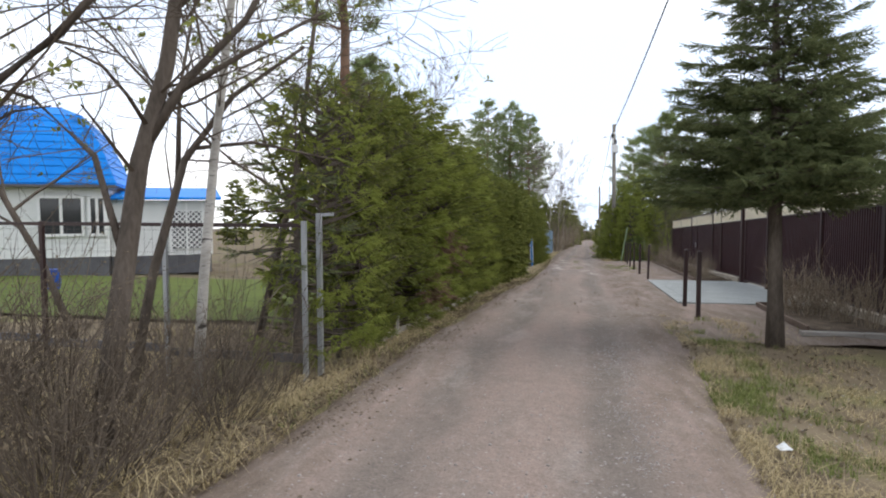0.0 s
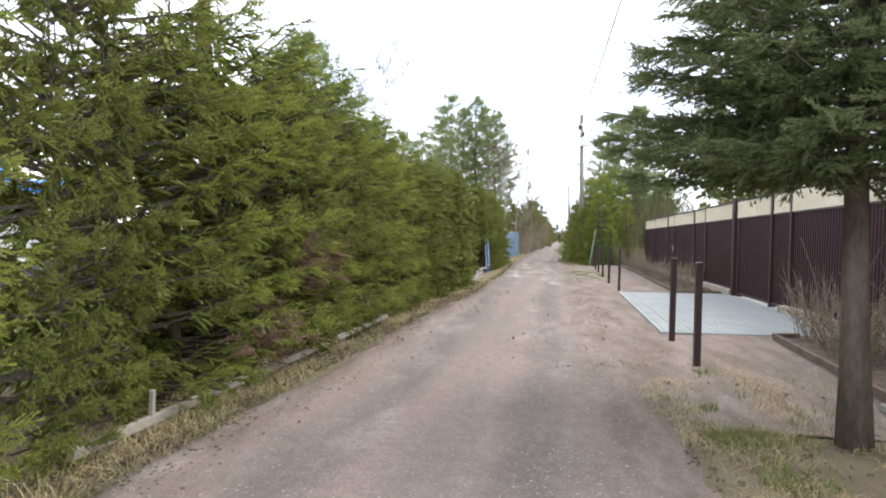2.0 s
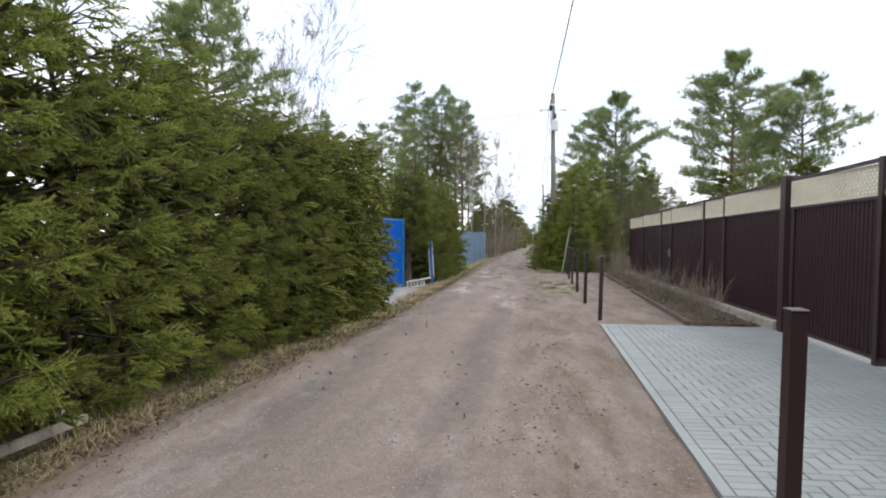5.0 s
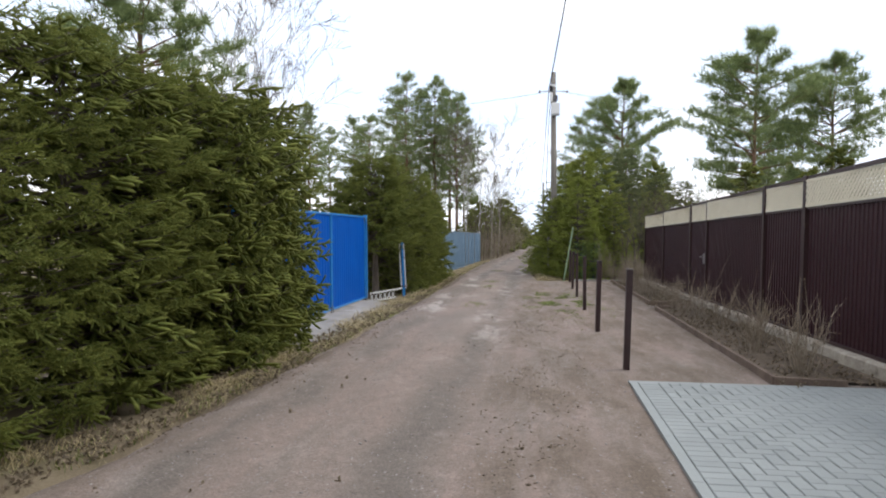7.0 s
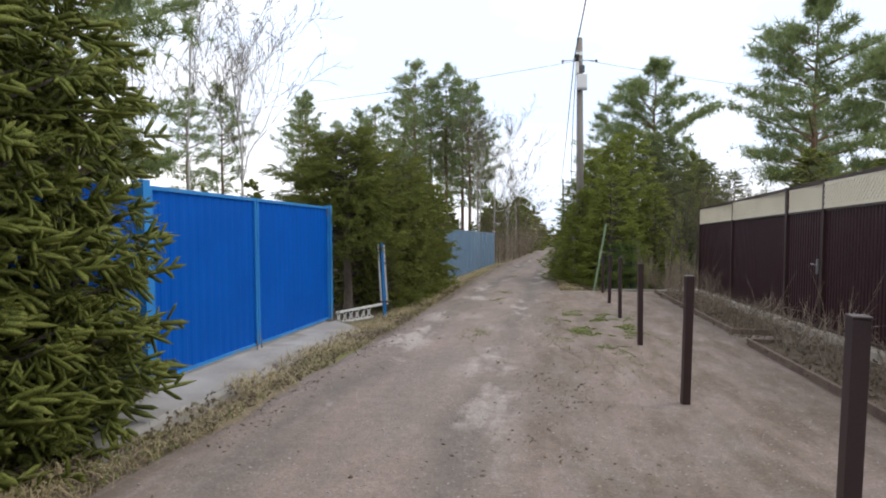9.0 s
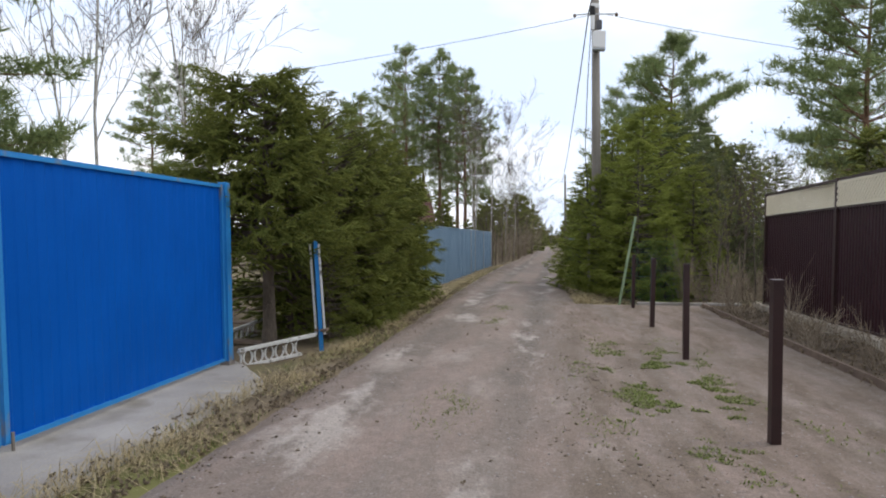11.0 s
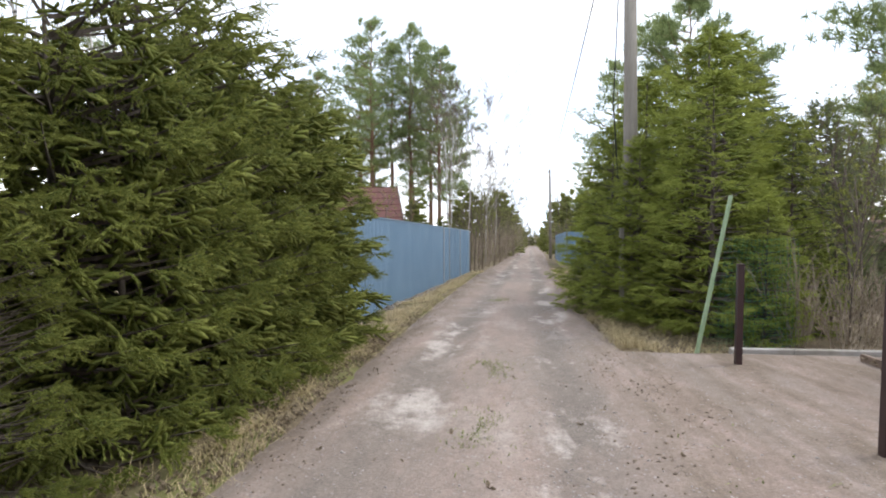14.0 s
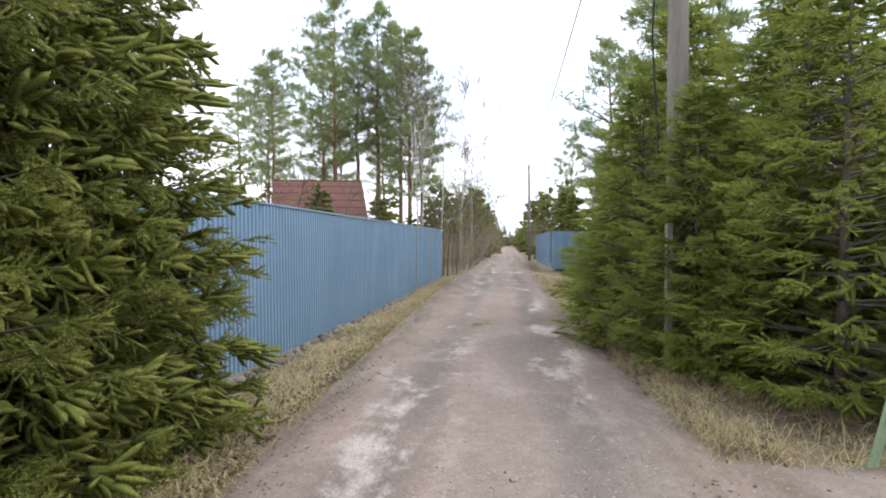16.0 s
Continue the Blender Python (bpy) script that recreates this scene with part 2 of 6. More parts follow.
M_RUBBLE = material("dark_rubble", (0.04, 0.033, 0.028), (0.28, 0.25, 0.22), scale=3, island=0.7, rough=0.95)
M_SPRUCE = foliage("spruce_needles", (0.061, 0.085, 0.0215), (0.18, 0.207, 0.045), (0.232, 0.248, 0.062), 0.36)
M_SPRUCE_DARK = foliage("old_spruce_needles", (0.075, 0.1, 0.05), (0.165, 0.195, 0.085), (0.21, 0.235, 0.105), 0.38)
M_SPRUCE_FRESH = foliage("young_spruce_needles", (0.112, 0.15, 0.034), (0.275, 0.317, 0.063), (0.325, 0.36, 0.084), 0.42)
M_DEAD = foliage("dead_spruce_needles", (0.12, 0.07, 0.05), (0.26, 0.16, 0.115), (0.3, 0.2, 0.14))
M_PINE = foliage("pine_needles", (0.12, 0.17, 0.075), (0.25, 0.31, 0.13), (0.3, 0.35, 0.155), 0.42)
M_BUD = foliage("opening_leaf_buds", (0.12, 0.14, 0.03), (0.2, 0.22, 0.05), (0.25, 0.27, 0.07))
M_BARK = material("grey_brown_bark", (0.05, 0.04, 0.032), (0.17, 0.14, 0.115), scale=6, fine=40, bump=0.8, rough=0.95, stretch=(1, 1, 0.3))
M_PINEBARK = material("orange_pine_bark", (0.11, 0.06, 0.04), (0.26, 0.16, 0.11), scale=5, fine=40, bump=0.8, rough=0.95, stretch=(1, 1, 0.4))
M_BIRCH = material("white_birch_bark", (0.3, 0.28, 0.25), (0.62, 0.6, 0.56), scale=3, fine=40, bump=0.3, rough=0.8, stain=(0.05, 0.045, 0.04), stain_scale=7, stain_at=(0.6, 0.66), stretch=(0.6, 0.6, 2.2))
M_TWIG = material("dry_twigs", (0.06, 0.046, 0.034), (0.16, 0.13, 0.1), scale=3, island=0.5, rough=0.9, bump=0)
M_SHRUB = material("tan_shrub_stems", (0.19, 0.15, 0.112), (0.4, 0.335, 0.255), scale=3, island=0.5, rough=0.9, bump=0)
M_MAROON = material("maroon_painted_steel", (0.026, 0.0075, 0.011), (0.036, 0.011, 0.0155), scale=2, rough=0.45, bump=0.04, spec=0.35)
M_MAROON_DARK = material("dark_brown_painted_steel", (0.025, 0.012, 0.012), (0.045, 0.02, 0.02), scale=6, rough=0.45, bump=0.05, spec=0.5, stain=(0.07, 0.045, 0.035), stain_scale=9, stain_at=(0.68, 0.75))
M_CREAM = material("cream_plastic", (0.62, 0.57, 0.44), (0.72, 0.67, 0.53), scale=3, rough=0.5, bump=0.02)
M_BLUE = material("bright_blue_painted_steel", (0.0008, 0.072, 0.36), (0.0012, 0.09, 0.44), scale=1.5, rough=0.5, bump=0.02, spec=0.06)
M_BLUELIGHT = material("pale_blue_worn_paint", (0.015, 0.17, 0.47), (0.03, 0.25, 0.58), scale=3, rough=0.5, bump=0.1, stain=(0.2, 0.17, 0.12), stain_scale=6, stain_at=(0.6, 0.72), stretch=(1, 1, 0.4))
M_GREYBLUE = material("grey_blue_painted_steel", (0.15, 0.25, 0.36), (0.19, 0.3, 0.42), scale=1.2, rough=0.42, bump=0.03, spec=0.5)
M_GALV = material("galvanised_steel", (0.35, 0.37, 0.39), (0.52, 0.54, 0.56), scale=5, rough=0.45, metal=0.6, bump=0.05)
M_WHITEPAINT = material("chipped_white_paint", (0.5, 0.5, 0.48), (0.72, 0.72, 0.7), scale=5, rough=0.7, bump=0.2, stain=(0.14, 0.12, 0.1), stain_scale=9, stain_at=(0.58, 0.68))
M_CONCRETE = material("weathered_concrete", (0.23, 0.215, 0.2), (0.39, 0.37, 0.345), scale=1.6, fine=70, bump=0.25, rough=0.92, stain=(0.2, 0.18, 0.15), stain_scale=1.4, stain_at=(0.54, 0.7))
M_FOUND = material("rough_beige_footing", (0.26, 0.225, 0.185), (0.48, 0.43, 0.36), scale=5, fine=30, bump=0.9, rough=0.95, stain=(0.16, 0.13, 0.1), stain_scale=4, stain_at=(0.56, 0.7))
M_BEDSOIL = material("dark_bed_soil", (0.055, 0.042, 0.032), (0.19, 0.15, 0.115), scale=6, fine=50, bump=0.9, rough=0.98, spec=0.1, coords="World")
M_PAVER = material("blue_grey_concrete_paver", (0.215, 0.232, 0.232), (0.31, 0.328, 0.326), scale=2, fine=120, bump=0.15, rough=0.85, objvar=0.35, coords="World")
M_JOINT = material("paver_joint_sand", (0.06, 0.056, 0.05), (0.11, 0.1, 0.09), scale=6, rough=0.98)
M_BEDWOOD = material("weathered_brown_board", (0.1, 0.07, 0.055), (0.22, 0.165, 0.13), scale=4, fine=50, bump=0.3, rough=0.9)
M_OLDWOOD = material("grey_old_timber", (0.2, 0.18, 0.15), (0.4, 0.37, 0.32), scale=4, fine=40, bump=0.4, rough=0.9, stretch=(1, 1, 0.2))
M_POLE = material("grey_timber_pole", (0.13, 0.115, 0.1), (0.27, 0.25, 0.22), scale=4, fine=40, bump=0.4, rough=0.9, stretch=(2, 2, 0.15))
M_SIDING = material("white_vinyl_siding", (0.66, 0.67, 0.66), (0.76, 0.77, 0.76), scale=2, rough=0.55, bump=0.03)
M_ROOF = material("bright_blue_metal_roof", (0.002, 0.18, 0.64), (0.004, 0.24, 0.76), scale=1.5, rough=0.5, bump=0.05, spec=0.2)
M_REDROOF = material("dull_red_roof", (0.085, 0.034, 0.03), (0.15, 0.065, 0.056), scale=2, rough=0.7, bump=0.1)
M_TRIM = material("white_window_frame", (0.72, 0.73, 0.72), (0.8, 0.8, 0.8), scale=3, rough=0.4, bump=0)
M_GLASS = material("dark_window_glass", (0.02, 0.025, 0.03), (0.035, 0.04, 0.045), scale=1, rough=0.06, bump=0, spec=0.6)
M_GREENPAINT = material("pale_green_painted_pole", (0.2, 0.3, 0.17), (0.34, 0.43, 0.28), scale=5, rough=0.7, bump=0.1)
M_NET = material("green_plastic_net", (0.02, 0.16, 0.08), (0.04, 0.25, 0.13), scale=5, rough=0.5, bump=0)
M_BLACK = material("black_cable", (0.015, 0.015, 0.015), (0.03, 0.03, 0.03), scale=5, rough=0.6, bump=0)
M_PLINTH = material("dark_plinth", (0.08, 0.08, 0.09), (0.14, 0.14, 0.15), scale=3, rough=0.8)
M_CHROME = material("brushed_steel_handle", (0.5, 0.5, 0.5), (0.6, 0.6, 0.6), scale=5, rough=0.3, metal=0.9, bump=0)
M_PAPER = material("white_litter", (0.7, 0.72, 0.74), (0.8, 0.82, 0.84), scale=5, rough=0.8)
M_BLUEBARREL = material("blue_plastic", (0.01, 0.05, 0.25), (0.015, 0.07, 0.32), scale=5, rough=0.4)

# ---------------------------------------------------------------- mesh helpers
ORIGIN = {}


class Shape:
    """Collects boxes, tubes and sheets in world coordinates."""

    def __init__(self):
        self.v, self.f = [], []

    def add(self, verts, faces):
        k = len(self.v)
        self.v += [tuple(p) for p in verts]
        self.f += [tuple(i + k for i in f) for f in faces]
        return self

    def box(self, lo, hi, bevel=0.0, graded=False):
        (x0, y0, z0), (x1, y1, z1) = lo, hi
        b = min(bevel, (x1 - x0) / 3, (y1 - y0) / 3, (z1 - z0) / 3)
        if b <= 0:
            vs = [(x, y, z) for z in (z0, z1) for x, y in ((x0, y0), (x1, y0), (x1, y1), (x0, y1))]
            fs = [(3, 2, 1, 0), (4, 5, 6, 7), (0, 1, 5, 4), (1, 2, 6, 5), (2, 3, 7, 6), (3, 0, 4, 7)]
        else:
            ring = lambda i, z: [(x0 + i, y0 + i, z), (x1 - i, y0 + i, z), (x1 - i, y1 - i, z), (x0 + i, y1 - i, z)]
            vs = ring(b, z0) + ring(0, z0 + b) + ring(0, z1 - b) + ring(b, z1)
            fs = [(3, 2, 1, 0), (12, 13, 14, 15)] + [(4 * r + j, 4 * r + (j + 1) % 4, 4 * r + 4 + (j + 1) % 4, 4 * r + 4 + j) for r in range(3) for j in range(4)]
        if graded:
            vs = [(x, y, z + gz(y)) for x, y, z in vs]
        return self.add(vs, fs)

    def tube(self, path, radii, sides=8, cap=True):
        pts = [Vector(p) for p in path]
        if not hasattr(radii, "__len__"):
            radii = [radii] * len(pts)
        vs, fs = [], []
        for i, p in enumerate(pts):
            d = (pts[min(i + 1, len(pts) - 1)] - pts[max(i - 1, 0)]).normalized()
            a = d.orthogonal().normalized() if abs(d.z) < 0.9 else (d.cross(Vector((0, 1, 0)))).normalized()
            c = d.cross(a)
            for j in range(sides):
                w = 2 * math.pi * j / sides
                vs.append(p + radii[i] * (math.cos(w) * a + math.sin(w) * c))
        for i in range(len(pts) - 1):
            for j in range(sides):
                k = (j + 1) % sides
                fs.append((i * sides + j, i * sides + k, (i + 1) * sides + k, (i + 1) * sides + j))
        if cap:
            fs += [tuple(range(sides - 1, -1, -1)), tuple((len(pts) - 1) * sides + j for j in range(sides))]
        return self.add(vs, fs)

    def beam(self, a, b, w, h):
        """A squared bar from a to b, w wide and h high."""
        a, b = Vector(a), Vector(b)
        d = (b - a).normalized()
        s = d.cross(Vector((0, 0, 1)))
        s = s.normalized() if s.length > 1e-4 else Vector((1, 0, 0))
        u = s.cross(d)
        vs = [p + i * s * w / 2 + j * u * h / 2 for p in (a, b) for i, j in ((-1, -1), (1, -1), (1, 1), (-1, 1))]
        return self.add(vs, [(0, 1, 2, 3), (7, 6, 5, 4), (0, 4, 5, 1), (1, 5, 6, 2), (2, 6, 7, 3), (3, 7, 4, 0)])

    def corrugated(self, line, y0, y1, bottom, top, pitch=0.11, depth=0.018, thick=0.004, level=False):
        """A vertical trapezoid-profile sheet along y, at x = line(y), between heights above the grade."""
        n = max(1, int(round((y1 - y0) / pitch)))
        ys, off = [], []
        for i in range(n):
            a = y0 + (y1 - y0) * i / n
            p = (y1 - y0) / n
            for f, o in ((0, 0), (0.45, 0), (0.55, 1), (0.9, 1)):
                ys.append(a + f * p)
                off.append(o * depth)
        ys.append(y1)
        off.append(0)
        vs = []
        for t in (0, thick):
            for y, o in zip(ys, off):
                g = gz((y0 + y1) / 2) if level else gz(y)
                vs += [(line(y) - o + t, y, g + bottom), (line(y) - o + t, y, g + top)]
        k = 2 * len(ys)
        fs = []
        for i in range(len(ys) - 1):
            a = 2 * i
            fs += [(a, a + 1, a + 3, a + 2), (k + a, k + a + 2, k + a + 3, k + a + 1), (a + 1, k + a + 1, k + a + 3, a + 3), (a, a + 2, k + a + 2, k + a)]
        return self.add(vs, fs)


def mesh_of(shape, material_, smooth=False, shift=(0, 0, 0)):
    me = bpy.data.meshes.new("mesh")
    sx, sy, sz = shift
    me.from_pydata([(x - sx, y - sy, z - sz) for x, y, z in shape.v], [], shape.f)
    me.materials.append(material_)
    if smooth:
        me.polygons.foreach_set("use_smooth", [True] * len(me.polygons))
    me.update()
    return me


def thing(name, place, label, category, group="", kind=""):
    ob = new(name)
    ob.empty_display_size = 0.2
    ob.location = place
    ORIGIN[ob.name] = tuple(place)
    return tagged(ob, label, category, group, kind)


def part(name, shape, material_, parent, label="", smooth=False):
    o = ORIGIN[parent.name]
    ob = new(name, mesh_of(shape, material_, smooth, o))
    ob.parent = parent
    ORIGIN[ob.name] = o
    if label:
        ob["label"] = label
    return ob


def solo(name, shape, material_, label, category, kind="", place=None, smooth=False, group=""):
    """A thing of one mesh, its origin at place."""
    p = place or (0, 0, 0)
    ob = new(name, mesh_of(shape, material_, smooth, p))
    ob.location = p
    ORIGIN[ob.name] = tuple(p)
    return tagged(ob, label, category, group, kind)


def array_mesh(verts, tris, mats, index=None, u=None):
    """A triangle mesh from arrays; u: a value per vertex, kept as the first UV coordinate."""
    me = bpy.data.meshes.new("mesh")
    me.vertices.add(len(verts))
    me.vertices.foreach_set("co", np.asarray(verts, np.float32).ravel())
    me.loops.add(3 * len(tris))
    me.loops.foreach_set("vertex_index", np.asarray(tris, np.int32).ravel())
    me.polygons.add(len(tris))
    me.polygons.foreach_set("loop_start", np.arange(0, 3 * len(tris), 3, dtype=np.int32))
    for m in mats:
        me.materials.append(m)
    if index is not None:
        me.polygons.foreach_set("material_index", np.asarray(index, np.int32))
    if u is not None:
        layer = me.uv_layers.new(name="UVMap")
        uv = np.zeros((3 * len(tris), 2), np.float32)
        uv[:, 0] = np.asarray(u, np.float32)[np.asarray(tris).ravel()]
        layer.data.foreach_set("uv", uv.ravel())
    me.update(calc_edges=True)
    return me


# ---------------------------------------------------------------- foliage makers
def needle_finger(rng, base, way, side, up, length, width, needles=0):
    """One twig clothed in needles: a slim spindle, with single needles standing off it where it is seen close."""
    w = width * rng.uniform(0.8, 1.2) * (0.42 if needles else 1.0)
    a0 = rng.uniform(0, 2)
    rim = [math.cos(a0 + 2.094 * i) * side + math.sin(a0 + 2.094 * i) * up for i in range(3)]
    if not needles:
        vs = [base + way * length * 0.06 + 0.7 * w * r for r in rim] + [base + way * length * 0.72 + 0.85 * w * r for r in rim] + [base + way * length]
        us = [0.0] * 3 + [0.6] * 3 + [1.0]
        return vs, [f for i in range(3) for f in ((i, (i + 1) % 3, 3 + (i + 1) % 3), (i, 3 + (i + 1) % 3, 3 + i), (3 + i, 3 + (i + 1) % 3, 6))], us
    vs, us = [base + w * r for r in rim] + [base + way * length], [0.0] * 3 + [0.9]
    ts = [(0, 1, 3), (1, 2, 3), (2, 0, 3)]
    for i in range(needles):
        f = (i + 0.35) / needles
        p = base + way * length * f
        for a in (0.2, 2.0, 4.2):
            a += rng.uniform(-0.7, 0.7)
            out = math.cos(a) * side + math.sin(a) * up
            h = way * length * 0.4 / needles
            k = len(vs)
            vs += [p - h, p + h, p + out * width * 1.15 * (1.1 - 0.45 * f) + way * width * 1.3 + h]
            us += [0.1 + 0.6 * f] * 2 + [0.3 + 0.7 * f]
            ts.append((k, k + 1, k + 2))
    return vs, ts, us


def sprig(rng, fingers, width=0.055, needles=0):
    """A flat spray of twigs, 1 long, along +x."""
    V, T, U = [], [], []
    ex, ey, ez = np.eye(3)
    for j in range(fingers):
        if j == 0:
            base, ang, ln = np.zeros(3), 0.0, 1.0
        else:
            at = 0.06 + 0.66 * (j - 1) / max(1, fingers - 1)
            base, ang, ln = ex * at, (1 if j % 2 else -1) * rng.uniform(0.55, 0.95), rng.uniform(0.46, 0.66) * (1.08 - 0.65 * at)
        way = np.array([math.cos(ang), math.sin(ang), rng.uniform(-0.3, 0.2)])
        way /= np.linalg.norm(way)
        side = np.cross(ez, way)
        side /= np.linalg.norm(side)
        v, t, u = needle_finger(rng, base, way, side, np.cross(way, side), ln, width, needles)
        T += [tuple(i + len(V) for i in tri) for tri in t]
        V += v
        U += u
    return np.array(V), np.array(T), np.clip(np.array(U), 0, 1)


def tuft(rng, n=12, spread=1.0):
    """A pine's tuft of long needles."""
    V, T, U = [], [], []
    for _ in range(n):
        a, e = rng.uniform(0, 2 * math.pi), rng.uniform(-0.5, 1.2)
        d = np.array([math.cos(a) * math.cos(e) + 0.5, math.sin(a) * math.cos(e), math.sin(e)])
        d /= np.linalg.norm(d)
        s = np.cross(d, rng.normal(size=3))
        s *= 0.04 / np.linalg.norm(s)
        k = len(V)
        V += [-s, s, d * rng.uniform(0.7, 1.1)]
        T.append((k, k + 1, k + 2))
        U += [0.0, 0.0, 0.8]
    return np.array(V), np.array(T), np.array(U)


_r = np.random.default_rng(5)
SPRIGS = [sprig(_r, 7, 0.055, 3) for _ in range(6)]
SPRIGS_FINE = [sprig(_r, 8, 0.05, 3) for _ in range(4)]
SPRIGS_FILL = [sprig(_r, 5, 0.06) for _ in range(4)]
SPRIGS_NEAR = [sprig(_r, 8, 0.055, 5) for _ in range(5)]
SPRIGS_THIN = [sprig(_r, 8, 0.045, 3) for _ in range(5)]
SPRIGS_FAR = [sprig(_r, 3, 0.12) for _ in range(4)]
SPRIGS_CORE = [sprig(_r, 4, 0.07) for _ in range(4)]
TUFTS = [tuft(_r) for _ in range(4)]


def stamp(rng, kinds, P, F, S, roll=0.5):
    """Copies of the templates at points P along F with sizes S, joined in arrays."""
    P, F, S = np.asarray(P), np.asarray(F), np.asarray(S)
    F = F / np.linalg.norm(F, axis=1, keepdims=True)
    up = np.array([0, 0, 1.0]) + rng.normal(size=P.shape) * roll
    Y = np.cross(up, F)
    Y /= np.linalg.norm(Y, axis=1, keepdims=True)
    Z = np.cross(F, Y)
    pick = rng.integers(0, len(kinds), len(P))
    V, T, U, k = [], [], [], 0
    for i, (v, t, u) in enumerate(kinds):
        s = np.where(pick == i)[0]
        if not len(s):
            continue
        w = P[s, None] + S[s, None, None] * (v[None, :, :1] * F[s, None] + v[None, :, 1:2] * Y[s, None] + v[None, :, 2:] * Z[s, None])
        V.append(w.reshape(-1, 3))
        T.append((t[None] + (np.arange(len(s)) * len(v))[:, None, None]).reshape(-1, 3) + k)
        U.append(np.tile(u, len(s)))
        k += len(s) * len(v)
    return np.concatenate(V), np.concatenate(T), np.concatenate(U)


def conifer(seed, height, base, reach, trunk, droop=0.25, step=0.17, boughs=7, size=0.3, spacing=0.13, kinds=None, foliage_=None, power=0.8, dead=0.0, top=0.12, inner=0.35, bare=0.0, front=0.0, fill=None, column=0.0, lop=(0.0, 0.0), thin=0.0):
    """Meshes of a spruce: a tapered trunk, and a crown of boughs with sprays. reach: bough length at the crown's base."""
    rng = np.random.default_rng(seed)
    kinds = kinds or SPRIGS
    stem, twigs = Shape(), Shape()
    lean = rng.normal(size=2) * 0.012
    path = [(lean[0] * z, lean[1] * z, z) for z in np.linspace(-0.15, height, 9)]
    stem.tube(path, [max(0.008, trunk * (1 - 0.93 * i / 8) * (1.25 if i == 0 else 1)) for i in range(9)], 9)
    P, F, S = [], [], []
    P2, F2, S2 = [], [], []
    z = base
    while z < height - 0.05:
        f = (z - base) / (height - base)
        R = reach * ((1 - f) ** power * (1 - top) + top * (1 - f)) * min(1, 0.8 + f * 2)
        if column:
            R = reach * math.sqrt(max(0.02, 1 - f ** column)) * (0.9 + 0.2 * rng.uniform())
        n = max(4, int(round(boughs * (1 - (0.0 if column else 0.3) * f))))
        a0 = rng.uniform(0, 6.28)
        for j in range(n):
            a = a0 + 6.283 * j / n + rng.normal() * 0.25
            if front and math.cos(a) < -0.3 and rng.uniform() < front:
                continue
            ln = R * rng.uniform(0.72, 1.12) * (1 + lop[1] * math.cos(a - lop[0])) + 0.06
            out = np.array([math.cos(a), math.sin(a), 0])
            zz = z + rng.normal() * step * (0.9 if column else 0.4)
            rise = 0.35 * f - droop * (1 - f) + rng.normal() * 0.06
            curve = lambda t: np.array([0, 0, zz]) + out * ln * t + np.array([0, 0, 1]) * ln * (rise * t + 0.22 * (1 - f) * t * t)
            if ln > 0.35:
                twigs.tube([curve(t) for t in (0, 0.5, 0.95)], [0.008 + 0.012 * ln, 0.005 + 0.006 * ln, 0.003], 3, False)
            side = np.array([-out[1], out[0], 0])
            t = inner + rng.uniform(0, 0.1)
            while t < 1.0:
                q = curve(t)
                w = (1.02 - t) * ln * 0.55
                for s in (-1, 1):
                    d = out * rng.uniform(0.65, 1.05) + side * s * rng.uniform(0.2, 0.85) + np.array([0, 0, rng.normal() * (0.3 if column else 0.22) - (0.24 if column else 0.16 * (1 - f))])
                    deep = t < 0.66
                    (P2 if deep else P).append(q + side * s * w * rng.uniform(0, 0.9))
                    (F2 if deep else F).append(d)
                    (S2 if deep else S).append(size * rng.uniform(0.75, 1.2) * (0.75 + 0.25 * (1 - f)) * (1.25 if deep else 1))
                t += spacing / max(ln, 0.2) * rng.uniform(0.8, 1.25)
            P.append(curve(0.93))
            F.append(out + np.array([0, 0, 0.1]))
            S.append(size * 1.1)
        z += step * rng.uniform(0.8, 1.2) * (1 + thin * (f - 0.3))
    for _ in range(6):
        P.append((lean[0] * height, lean[1] * height, height - 0.25 + rng.uniform(0, 0.2)))
        F.append((rng.normal() * 0.3, rng.normal() * 0.3, 1))
        S.append(size * 0.9)
    V, T, U = stamp(rng, kinds, P, F, S, 0.6 if column else 0.4)
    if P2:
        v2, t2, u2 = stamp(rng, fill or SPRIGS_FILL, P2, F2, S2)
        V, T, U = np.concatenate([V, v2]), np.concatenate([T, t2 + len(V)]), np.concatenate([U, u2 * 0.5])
    # Halved tip tint: the crown's inner shade put into the fill sprigs' colour.
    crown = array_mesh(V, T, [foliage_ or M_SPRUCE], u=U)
    if bare:
        for _ in range(26):
            a, zz, ln = rng.uniform(0, 6.28), rng.uniform(bare, base + 0.2), rng.uniform(0.4, 1.1)
            twigs.tube([(0, 0, zz), (math.cos(a) * ln * 0.6, math.sin(a) * ln * 0.6, zz - 0.02), (math.cos(a) * ln, math.sin(a) * ln, zz - 0.12)], [0.012, 0.007, 0.002], 3, False)
    return mesh_of(stem, M_BARK, True), crown, mesh_of(twigs, M_BARK)


def tree_thing(name, meshes, place, label, category, turn=0.0, scale=(1, 1, 1), group="", names=("trunk", "crown", "branching")):
    ob = new(name)
    ob.matrix_basis = Matrix.LocRotScale(Vector(place), Euler((0, 0, turn)), Vector(scale))
    for n, me in zip(names, meshes):
        c = new(n, me)
        c.parent = ob
    return tagged(ob, label, category, group)


